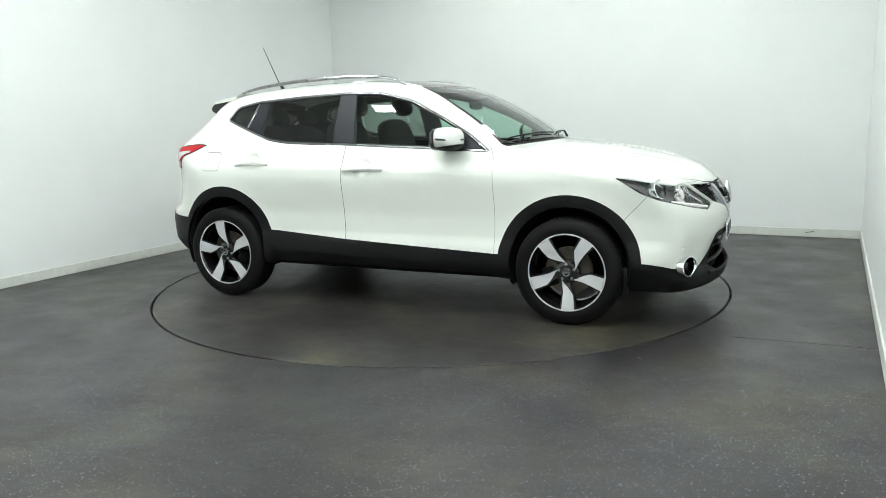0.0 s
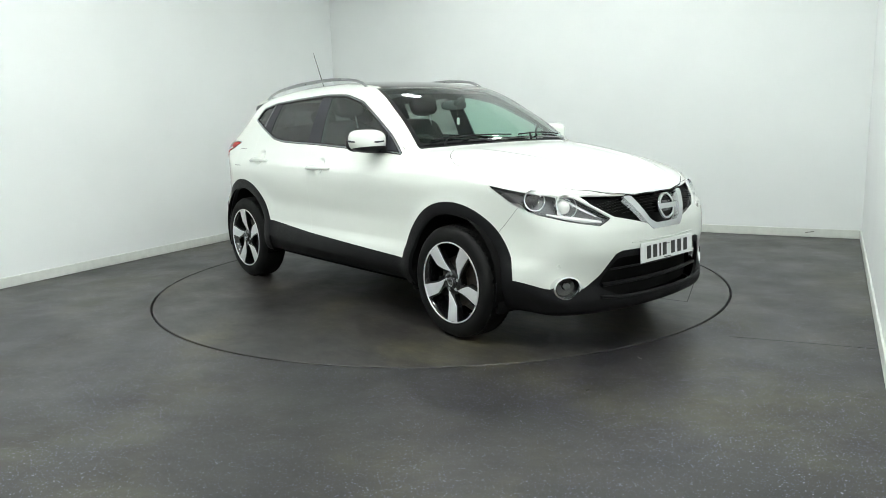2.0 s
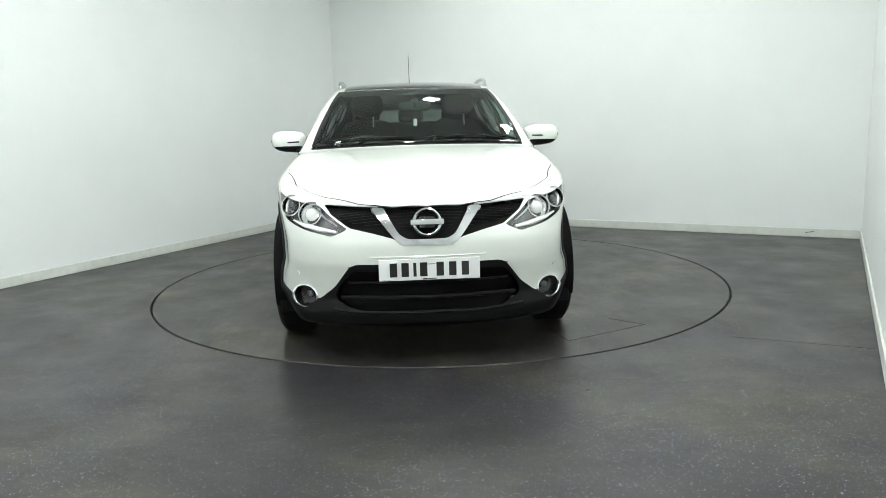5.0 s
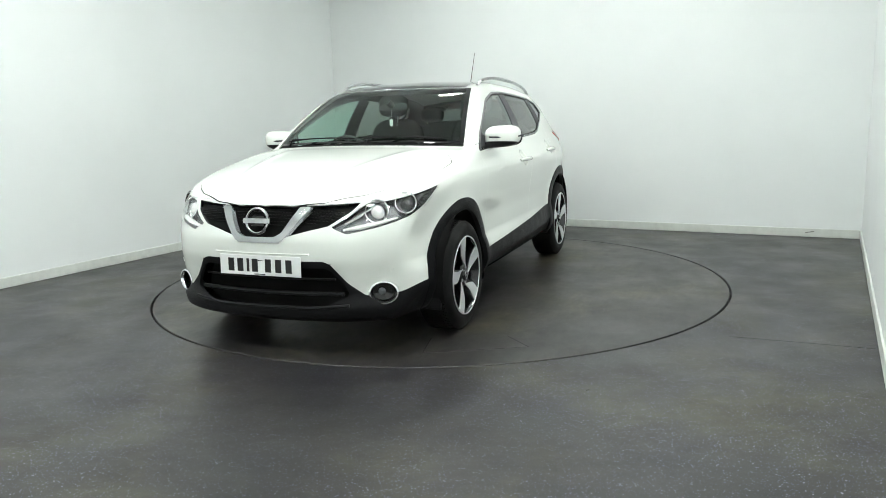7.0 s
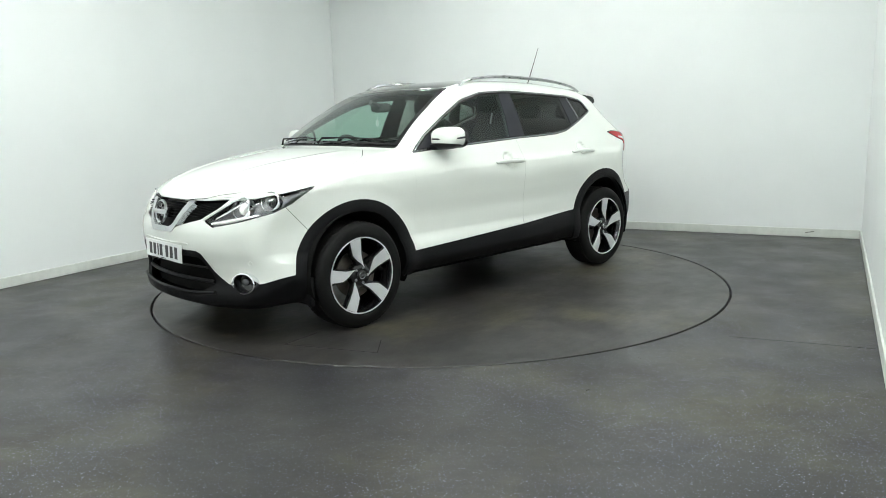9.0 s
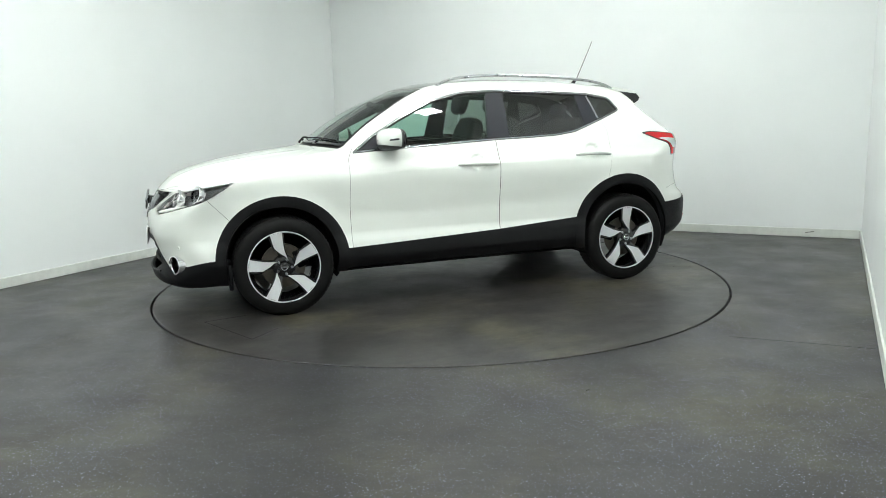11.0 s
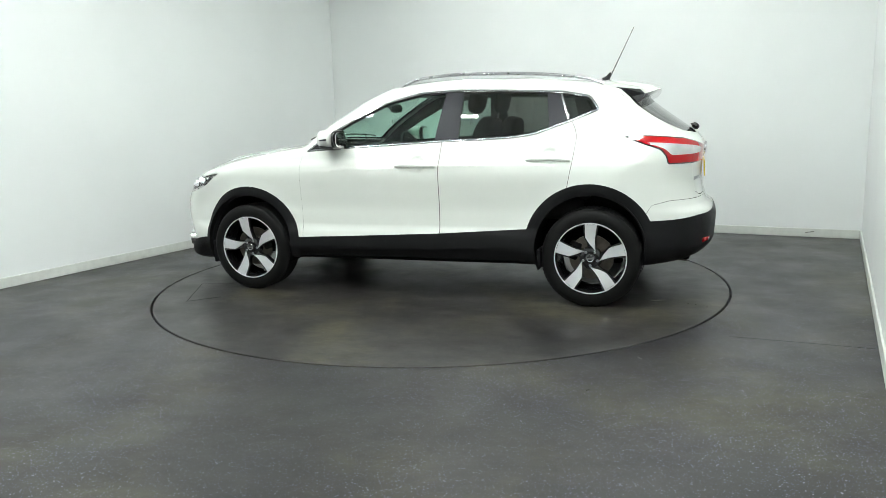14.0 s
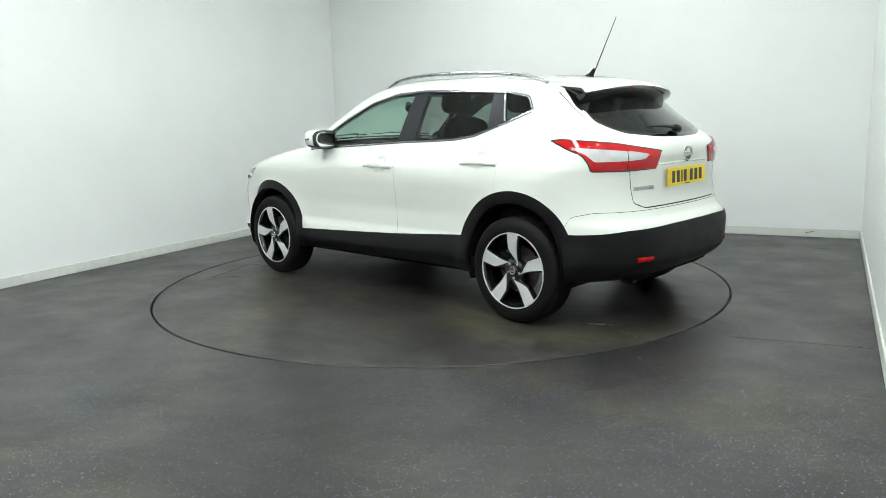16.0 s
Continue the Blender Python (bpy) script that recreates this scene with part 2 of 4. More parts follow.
def half_shell(step=.018):
    """Surface net of the body's left half: points and quads turned outward."""
    xs, ys, zs = np.arange(-2.25, 2.34, step), np.arange(-2.5 * step, 1.0, step), np.arange(.10, 1.68, step)
    val = body_field(*np.meshgrid(xs, ys, zs, indexing="ij"))
    neg = val < 0
    cell = np.zeros([n - 1 for n in neg.shape], int)
    for i in (0, 1):
        for j in (0, 1):
            for k in (0, 1):
                cell += neg[i:neg.shape[0] - 1 + i, j:neg.shape[1] - 1 + j, k:neg.shape[2] - 1 + k]
    mixed = (cell > 0) & (cell < 8)
    index = -np.ones(mixed.shape, int)
    index[mixed] = np.arange(mixed.sum())
    i, j, k = np.nonzero(mixed)
    points = np.stack([xs[i], ys[j], zs[k]], 1) + step / 2
    quads = []
    for axis in range(3):
        s = [slice(None)] * 3
        s0, s1 = list(s), list(s)
        s0[axis], s1[axis] = slice(0, -1), slice(1, None)
        cross = neg[tuple(s0)] != neg[tuple(s1)]
        b, c = [a for a in range(3) if a != axis]
        for idx in np.argwhere(cross):
            if idx[b] < 1 or idx[c] < 1 or idx[b] >= mixed.shape[b] or idx[c] >= mixed.shape[c]:
                continue
            q = []
            for db, dc in ((-1, -1), (0, -1), (0, 0), (-1, 0)):
                w = idx.copy()
                w[b] += db
                w[c] += dc
                q.append(index[tuple(w)])
            if min(q) >= 0:
                quads.append(q)
    points = onto_body(points)
    quads = np.array(quads)
    normal, _ = field_normal(points)
    p = points[quads]
    flat = np.cross(p[:, 2] - p[:, 0], p[:, 3] - p[:, 1])
    wrong = (flat * normal[quads].sum(1)).sum(1) < 0
    quads[wrong] = quads[wrong][:, ::-1]
    return points, normal, np.concatenate([quads[:, [0, 1, 2]], quads[:, [0, 2, 3]]])


# ---------------------------------------------------------------- mesh helpers
def link(name, verts, faces, mat, parent=None, label="", smooth=False, normals=None):
    me = bpy.data.meshes.new(name)
    me.from_pydata([tuple(v) for v in verts], [], [tuple(int(i) for i in f) for f in faces])
    for m in mat if isinstance(mat, (list, tuple)) else [mat]:
        me.materials.append(m)
    me.update()
    if smooth or normals is not None:
        me.polygons.foreach_set("use_smooth", [True] * len(me.polygons))
    if normals is not None:
        me.normals_split_custom_set_from_vertices([tuple(n) for n in normals])
    ob = new(name, me)
    ob.parent = parent
    if label:
        tagged(ob, label)
    return ob


def part(name, bm, mat, parent, label="", smooth=True, angle=None):
    me = bpy.data.meshes.new(name)
    bmesh.ops.recalc_face_normals(bm, faces=bm.faces)
    for f in bm.faces:
        f.smooth = smooth
    if smooth:
        for e in bm.edges:
            if len(e.link_faces) == 2 and e.calc_face_angle(0) > radians(angle or 40):
                e.smooth = False
    bm.to_mesh(me)
    bm.free()
    me.materials.append(mat)
    ob = new(name, me)
    ob.parent = parent
    if label:
        tagged(ob, label)
    return ob


def block(lo, hi, bevel=0.0, segments=2, bm=None, m=None):
    bm = bm or bmesh.new()
    made = bmesh.ops.create_cube(bm, size=1)["verts"]
    for v in made:
        v.co = Vector([lo[i] + (v.co[i] + .5) * (hi[i] - lo[i]) for i in range(3)])
    if bevel:
        edges = list({e for v in made for e in v.link_edges})
        out = bmesh.ops.bevel(bm, geom=edges, offset=bevel, segments=segments, profile=.5, affect="EDGES")
        made = list(set(out["verts"]) | {v for v in made if v.is_valid})
    if m:
        bmesh.ops.transform(bm, matrix=m, verts=[v for v in made if v.is_valid])
    return bm


def tube(points, radius, sides=10, bm=None, flat=1.0):
    """A round bar along the points; radius is one number or one for each point."""
    bm = bm or bmesh.new()
    pts = [Vector(p) for p in points]
    rs = radius if isinstance(radius, (list, tuple)) else [radius] * len(pts)
    rings = []
    for i, p in enumerate(pts):
        t = (pts[min(i + 1, len(pts) - 1)] - pts[max(i - 1, 0)]).normalized()
        a = t.cross(Vector((0, 0, 1)) if abs(t.z) < .9 else Vector((1, 0, 0))).normalized()
        b = t.cross(a)
        rings.append([bm.verts.new(p + rs[i] * (math.cos(k * 2 * math.pi / sides) * a + flat * math.sin(k * 2 * math.pi / sides) * b)) for k in range(sides)])
    for r, s in zip(rings, rings[1:]):
        for k in range(sides):
            bm.faces.new((r[k], r[(k + 1) % sides], s[(k + 1) % sides], s[k]))
    bm.faces.new(rings[0][::-1])
    bm.faces.new(rings[-1])
    return bm


def lathe(profile, sides=64, bm=None, m=None, closed=False):
    """Turn (radius, height) pairs about the z axis."""
    bm = bm or bmesh.new()
    rings = [[bm.verts.new((r * math.cos(k * 2 * math.pi / sides), r * math.sin(k * 2 * math.pi / sides), h)) for k in range(sides)] for r, h in profile]
    pairs = list(zip(rings, rings[1:])) + ([(rings[-1], rings[0])] if closed else [])
    for a, b in pairs:
        for k in range(sides):
            bm.faces.new((a[k], a[(k + 1) % sides], b[(k + 1) % sides], b[k]))
    if m:
        bmesh.ops.transform(bm, matrix=m, verts=[v for r in rings for v in r])
    return bm


def ball(centre, size, power=2.6, nu=24, nv=16, bm=None):
    """A rounded block: a super-ellipsoid with half sizes."""
    bm = bm or bmesh.new()

    def sp(v):
        return math.copysign(abs(v) ** (2 / power), v)
    rows = []
    for i in range(nv + 1):
        t = -math.pi / 2 + math.pi * i / nv
        row = []
        for j in range(nu):
            p = 2 * math.pi * j / nu
            row.append(bm.verts.new((centre[0] + size[0] * sp(math.cos(t)) * sp(math.cos(p)),
                                     centre[1] + size[1] * sp(math.cos(t)) * sp(math.sin(p)), centre[2] + size[2] * sp(math.sin(t)))))
        rows.append(row)
    for a, b in zip(rows, rows[1:]):
        for j in range(nu):
            bm.faces.new((a[j], a[(j + 1) % nu], b[(j + 1) % nu], b[j]))
    bmesh.ops.remove_doubles(bm, verts=bm.verts, dist=1e-5)
    return bm


# ---------------------------------------------------------------- the room
def setting(name, lo, hi, mat, label, category, bevel=0.0):
    ob = part(name, block(lo, hi, bevel), mat, None, smooth=False)
    ob.rotation_euler[2] = ROOM
    return tagged(ob, label, category, kind="structure")


W_T = .15
setting("wall_west", (U0 - W_T, V0, 0), (U0, V1, CEIL), M_WALL, "plain matt white painted studio wall", "wall")
setting("wall_north", (U0 - W_T, V1, 0), (U1 + W_T, V1 + W_T, CEIL), M_WALL, "plain matt white painted studio wall", "wall")
setting("wall_east", (U1, V0, 0), (U1 + W_T, V1, CEIL), M_WALL, "plain matt white painted studio wall", "wall")
setting("wall_south", (U0 - W_T, V0 - W_T, 0), (U1 + W_T, V0, CEIL), M_WALL, "plain matt white painted studio wall", "wall")
setting("ceiling", (U0 - W_T, V0 - W_T, CEIL), (U1 + W_T, V1 + W_T, CEIL + .15), M_CEIL, "plain white studio ceiling with light panels", "ceiling")
for nm, lo, hi in (("baseboard_west", (U0, V0, 0), (U0 + .014, V1, .086)), ("baseboard_north", (U0 + .014, V1 - .014, 0), (U1 - .014, V1, .086)),
                   ("baseboard_east", (U1 - .014, V0, 0), (U1, V1, .086)), ("baseboard_south", (U0 + .014, V0, 0), (U1 - .014, V0 + .014, .086))):
    setting(nm, lo, hi, M_TRIM, "off-white painted skirting board, slightly scuffed", "skirting board", .004)

TABLE_R, GAP = 2.217, .014


def floor_ring():
    """The floor sheet with a round hole for the turntable."""
    corners = [room(u, v) for u, v in ((U0, V0), (U1, V0), (U1, V1), (U0, V1))]
    angles = sorted([k * 2 * math.pi / 192 for k in range(192)] + [math.atan2(c[1], c[0]) % (2 * math.pi) for c in corners])
    verts, faces = [], []
    c, s = math.cos(-ROOM), math.sin(-ROOM)
    for a in angles:
        dx, dy = math.cos(a), math.sin(a)
        du, dv = dx * c - dy * s, dx * s + dy * c
        far = min((U1 if du > 0 else U0) / du if abs(du) > 1e-9 else 99, (V1 if dv > 0 else V0) / dv if abs(dv) > 1e-9 else 99)
        r = TABLE_R + GAP
        verts += [(r * dx, r * dy, -.05), (r * dx, r * dy, -.003), ((r + .003) * dx, (r + .003) * dy, 0), (far * dx, far * dy, 0)]
    n = len(angles)
    for i in range(n):
        j = (i + 1) % n
        for k in range(3):
            faces.append((4 * i + k, 4 * i + k + 1, 4 * j + k + 1, 4 * j + k))
    ob = link("floor", verts, [f[::-1] for f in faces], M_FLOOR)
    tagged(ob, "dark grey speckled vinyl floor with worn stains", "floor", kind="structure")


floor_ring()
ob = part("turntable_pit", lathe([(TABLE_R - .2, -.05), (TABLE_R + .05, -.05), (TABLE_R + .05, -.052), (TABLE_R - .2, -.052)], 96), M_PIT, None)
tagged(ob, "dark gap round the turntable", "gap", kind="structure")
for (x0, y0), (x1, y1), w, mat in (((1.66, -1.835), (2.33, -2.13), .0035, M_PIT),):
    d = Vector((x1 - x0, y1 - y0, 0))
    ob = part("floor_seam", block((0, -w / 2, 0), (d.length, w / 2, .0012), m=Matrix.Translation((x0, y0, 0)) @ pose(0, 0, 0, 0, 0, math.degrees(math.atan2(d.y, d.x)))), material("seam_grey", (.03, .03, .03), .7), None)
    tagged(ob, "thin welded seam in the vinyl floor", "seam", kind="structure")


def ceiling_panel():
    light = new("ceiling_light")
    s = .125
    bm = bmesh.new()
    for lo, hi in (((-s - .015, -s - .015, -.02), (s + .015, -s, 0)), ((-s - .015, s, -.02), (s + .015, s + .015, 0)),
                   ((-s - .015, -s, -.02), (-s, s, 0)), ((s, -s, -.02), (s + .015, s, 0))):
        block(lo, hi, bm=bm)
    part("frame", bm, M_PANELFRAME, light, smooth=False)
    part("diffuser", block((-s, -s, -.012), (s, s, -.004)), M_PANEL, light, "glowing opal diffuser", smooth=False)
    return tagged(light, "square white ceiling light panel, lit", "ceiling light", "ceiling light panels")


first = None
for u, v in PANELS:
    m = Matrix.Translation(room(u, v, CEIL - .002)) @ Matrix.Rotation(ROOM, 4, "Z")
    if first is None:
        first = ceiling_panel()
        first.matrix_basis = m
    else:
        copy_thing(first, m)

def moved_block(lo, hi, m):
    bm_ = block(lo, hi, min(hi[0] - lo[0], hi[1] - lo[1]) * .3, 2)
    for v in bm_.verts:
        v.co.z = max(v.co.z, 0)
    bmesh.ops.transform(bm_, matrix=m, verts=bm_.verts)
    return bm_


turntable = new("turntable")
tagged(turntable, "round dark grey turntable flush with the floor", "turntable")
part("deck", lathe([(.001, 0), (TABLE_R - .5, 0), (TABLE_R - .004, 0), (TABLE_R - .001, -.003), (TABLE_R, -.035), (.001, -.035)], 192), M_DECK, turntable, smooth=False)
M_CUT = material("cut_line", (.008, .008, .008), .8)
HATCH = ((1.868, .628), (1.602, 1.168), (1.43, .99))
bm = bmesh.new()
for (x0, y0), (x1, y1) in ((HATCH[0], HATCH[1]), (HATCH[1], HATCH[2]), (HATCH[0], (1.60, .57))):
    d = Vector((x1 - x0, y1 - y0, 0))
    block((0, -.0025, 0), (d.length, .0025, .001), bm=bm, m=Matrix.Translation((x0, y0, 0)) @ pose(0, 0, 0, 0, 0, math.degrees(math.atan2(d.y, d.x))))
part("hatch_line", bm, M_CUT, turntable, "dark cut line of an access hatch", smooth=False)
M_CHALK = material("scuff", (.16, .16, .145), .8, vary=.3, scale=60)
for (x0, y0), (x1, y1), w in (((-1.69, .429), (-1.78, .383), .010), ((-1.93, .449), (-1.943, .451), .006), ((-1.98, .466), (-1.993, .469), .006), ((-2.045, .50), (-2.062, .506), .006), ((-1.80, .377), (-1.83, .371), .005)):
    d = Vector((x1 - x0, y1 - y0, 0))
    m = Matrix.Translation((x0, y0, 0)) @ pose(0, 0, 0, 0, 0, math.degrees(math.atan2(d.y, d.x)))
    part("scuff", moved_block((0, -w / 2, 0), (d.length, w / 2, .0008), m), M_CHALK, turntable, "pale scuff on the turntable", smooth=False)
for k, (x, y, rot) in enumerate(((.688, -2.605, 10), (1.53, -3.03, 80), (1.052, -2.178, 40))):
    ob = part("floor_mark", tube([(x, y, .0016), (x + .02 * math.cos(rot), y + .02 * math.sin(rot), .0016), (x + .03 * math.cos(rot) + .008, y + .03 * math.sin(rot), .0016)], .0016, 6), M_CUT if k == 0 else M_CHALK, None)
    tagged(ob, "dark fleck lying on the floor" if k == 0 else "small pale fleck lying on the floor", "fleck")

ob = part("skirting_scuff", tube([(0, 0, 0), (.05, -.001, .012), (.085, 0, .017)], [.002, .004, .002], 6), M_CUT, None)
ob.matrix_basis = Matrix.Translation(room(2.585, V1 - .015, .040)) @ Matrix.Rotation(ROOM, 4, "Z")
tagged(ob, "short dark scuff on the white skirting board", "scuff")


# ---------------------------------------------------------------- cutting the body's skin into panels
def rounded(poly, r=.02, n=4, closed=True):
    """The outline with its corners rounded."""
    out, k = [], len(poly)
    for i in range(k):
        p = Vector(poly[i])
        if not closed and i in (0, k - 1):
            out.append(tuple(p))
            continue
        a, b = Vector(poly[i - 1]) - p, Vector(poly[(i + 1) % k]) - p
        ra, rb = min(r, a.length * .45), min(r, b.length * .45)
        p0, p2 = p + a.normalized() * ra, p + b.normalized() * rb
        for s in range(n + 1):
            t = s / n
            out.append(tuple((1 - t) ** 2 * p0 + 2 * t * (1 - t) * p + t * t * p2))
    return out


def outline(q, poly):
    """Signed distance of points q to a closed outline, below nought inside."""
    poly = np.array(poly, float)
    best, inside = np.full(len(q), 1e9), np.zeros(len(q), bool)
    for a, b in zip(poly, np.roll(poly, -1, 0)):
        d = b - a
        t = np.clip(((q - a) @ d) / max(d @ d, 1e-12), 0, 1)
        best = np.minimum(best, np.hypot(*(q - a - t[:, None] * d).T))
        hit = (a[1] > q[:, 1]) != (b[1] > q[:, 1])
        with np.errstate(divide="ignore", invalid="ignore"):
            cross = a[0] + (q[:, 1] - a[1]) * d[0] / (d[1] if d[1] else 1e-12)
        inside ^= hit & (q[:, 0] < cross)
    return np.where(inside, -best, best)


VIEWS = {"side": lambda p: p[:, [0, 2]], "top": lambda p: p[:, [0, 1]], "end": lambda p: p[:, [1, 2]],
         "front_corner": lambda p: np.stack([(p[:, 1] - p[:, 0]) / 2 ** .5, p[:, 2]], 1),
         "rear_corner": lambda p: np.stack([(p[:, 1] + p[:, 0]) / 2 ** .5, p[:, 2]], 1)}


class Skin:
    def __init__(self):
        self.p, self.n, self.f = half_shell()
        self.label = np.array(["paint"] * len(self.f), dtype=object)

    def split(self, g, use):
        """Cut the chosen triangles where the field g, one value a point, passes nought."""
        g = np.where(np.abs(g) < 2e-4, 2e-4, g)
        sign = g[self.f] < 0
        cut = use & (sign.any(1) != sign.all(1))
        if not cut.any():
            return g
        pts, nrm, val, new_f, new_l, seen = [], [], [], [], [], {}
        base = len(self.p)

        def between(a, b):
            key = (min(a, b), max(a, b))
            if key not in seen:
                t = g[key[0]] / (g[key[0]] - g[key[1]])
                seen[key] = base + len(pts)
                pts.append(self.p[key[0]] * (1 - t) + self.p[key[1]] * t)
                nrm.append(self.n[key[0]] * (1 - t) + self.n[key[1]] * t)
                val.append(0.0)
            return seen[key]
        for i in np.nonzero(cut)[0]:
            tri, s = [int(k) for k in self.f[i]], sign[i]
            lone = [k for k in range(3) if s[k] != s[(k + 1) % 3] and s[k] != s[(k + 2) % 3]][0]
            a, b, c = tri[lone], tri[(lone + 1) % 3], tri[(lone + 2) % 3]
            ab, ac = between(a, b), between(a, c)
            new_f += [(a, ab, ac), (ab, b, c), (ab, c, ac)]
            new_l += [self.label[i]] * 3
        self.f = np.concatenate([self.f[~cut], np.array(new_f)])
        self.label = np.concatenate([self.label[~cut], np.array(new_l, dtype=object)])
        self.p = np.concatenate([self.p, pts])
        n = np.array(nrm)
        self.n = np.concatenate([self.n, n / np.linalg.norm(n, axis=1, keepdims=True)])
        return np.concatenate([g, val])

    def region(self, label, field, where=None, only=("paint",), gap=0.0, gap_label="gap"):
        """Give the part of the skin where field < 0 its own label, with a groove along its border."""
        c = self.p[self.f].mean(1)
        use = np.isin(self.label, only) & (where(c) if where else True)

        def values(shift):
            ids = np.unique(self.f[use])
            g_ = np.ones(len(self.p))
            if len(ids):
                g_[ids] = field(self.p[ids]) + shift
            return g_
        self.split(values(0.0), use)
        if gap:
            c = self.p[self.f].mean(1)
            use = np.isin(self.label, only) & (where(c) if where else True)
            self.split(values(gap), use)
        c = self.p[self.f].mean(1)
        use = np.isin(self.label, only) & (where(c) if where else True)
        g = np.ones(len(c))
        g[use] = field(c[use])
        self.label[use & (g < 0)] = label
        if gap:
            self.label[use & (g < 0) & (g > -gap)] = gap_label

    def panel(self, label, view, poly, where=None, only=("paint",), gap=0.0, r=.02, gap_label="gap"):
        poly = rounded(poly, r) if r else poly
        self.region(label, lambda p: outline(VIEWS[view](p), poly), where, only, gap, gap_label)

    def piece(self, labels, shift=0.0, skirt=.012, sides=(1,), keep=None):
        """Points, faces and normals of the labelled skin, moved out by shift, with a turned-in border."""
        use = np.isin(self.label, labels)
        if keep is not None:
            use &= keep(self.p[self.f].mean(1))
        f = self.f[use]
        ids, inv_ = np.unique(f, return_inverse=True)
        f = inv_.reshape(-1, 3)
        p, n = self.p[ids] + self.n[ids] * shift, self.n[ids]
        if skirt and len(f):
            e = np.concatenate([f[:, [0, 1]], f[:, [1, 2]], f[:, [2, 0]]])
            key = np.sort(e, 1)
            _, first_, count = np.unique(key, axis=0, return_index=True, return_counts=True)
            rim = e[first_[count == 1]]
            rim = rim[~((np.abs(p[rim[:, 0], 1]) < 2e-3) & (np.abs(p[rim[:, 1], 1]) < 2e-3))]
            ends, r_inv = np.unique(rim, return_inverse=True)
            rim = r_inv.reshape(-1, 2)
            k, m = len(p), len(ends)
            # the border gets points of its own, so that its shading does not bleed into the panel
            p = np.concatenate([p, p[ends] - n[ends] * skirt * .08, p[ends] - n[ends] * skirt])
            n = np.concatenate([n, n[ends], n[ends]])
            f = np.concatenate([f, np.stack([k + rim[:, 1], k + rim[:, 0], k + m + rim[:, 0]], 1),
                                np.stack([k + rim[:, 1], k + m + rim[:, 0], k + m + rim[:, 1]], 1),
                                np.stack([ends[rim[:, 1]], ends[rim[:, 0]], k + rim[:, 0]], 1),
                                np.stack([ends[rim[:, 1]], k + rim[:, 0], k + rim[:, 1]], 1)])
        P, N, F = [], [], []
        for s in sides:
            flip = np.array([1, s, 1])
            F.append((f if s > 0 else f[:, ::-1]) + sum(len(a) for a in P))
            P.append(p * flip)
            N.append(n * flip)
        return np.concatenate(P), np.concatenate(F), np.concatenate(N)


skin = Skin()
skin.region("drop", lambda p: p[:, 1])
behind, ahead = (lambda c: c[:, 0] < -1.4), (lambda c: c[:, 0] > 1.3)
flank = lambda c: c[:, 1] > .45
(fx, fz, fr0, fr1), (rx_, rz_, rr0, rr1) = ARCHES
for ax, az, r0, r1 in ARCHES:
    skin.region("drop", lambda p: np.maximum(np.hypot(p[:, 0] - ax, (p[:, 2] - az)) - r0, .5 - p[:, 1]), only=("paint",))
skin.region("underbody", lambda p: p[:, 2] - FLOOR_Z(p[:, 0]) - .012)
skin.region("arch_front", lambda p: np.hypot(p[:, 0] - fx, p[:, 2] - fz) - fr1, lambda c: (c[:, 1] > .5) & (c[:, 2] > .2))
skin.region("arch_rear", lambda p: np.hypot(p[:, 0] - rx_, p[:, 2] - rz_) - rr1, lambda c: (c[:, 1] > .5) & (c[:, 2] > .2))
skin.region("sill", lambda p: p[:, 2] - np.interp(p[:, 0], [-.887, -.251, .842], [.508, .464, .414]), lambda c: (np.abs(c[:, 0]) < 1.1) & flank(c))
skin.region("sill_low", lambda p: p[:, 2] - np.interp(p[:, 0], [-.887, -.251, .842], [.385, .352, .318]), lambda c: (np.abs(c[:, 0]) < 1.1) & flank(c), ("sill",))
LOW_Y, LOW_Z = [0, .37, .41, .49, .57, .66, .74, .80, .86], [.537, .537, .522, .414, .348, .335, .352, .380, .402]
FOG = onto_body(np.array([[2.0, .652, .354]]))[0]
FOG_N = field_normal(FOG[None])[0][0] + np.array([.5, 0, 0])
FOG_N /= np.linalg.norm(FOG_N)
FOG_X = np.cross([0, 0, 1], FOG_N)
FOG_X /= np.linalg.norm(FOG_X)
FOG_Y = np.cross(FOG_N, FOG_X)
skin.region("drop", lambda p: (np.hypot((p - FOG) @ FOG_X / 1.28, (p - FOG) @ FOG_Y) - .053), lambda c: (np.linalg.norm(c - FOG, axis=1) < .14))
skin.panel("intake", "end", [(-.1, .275), (.36, .283), (.50, .345), (.47, .415), (.395, .50), (-.1, .50)], lambda c: c[:, 0] > 1.9, r=.03)
skin.region("bumper_front_low", lambda p: p[:, 2] - np.interp(p[:, 1], LOW_Y, LOW_Z), lambda c: c[:, 0] > 1.3)
skin.region("bumper_rear_low", lambda p: p[:, 2] - np.interp(p[:, 1], [0, .3, .65, .82], [.61, .609, .597, .572]), lambda c: c[:, 0] < -1.3)
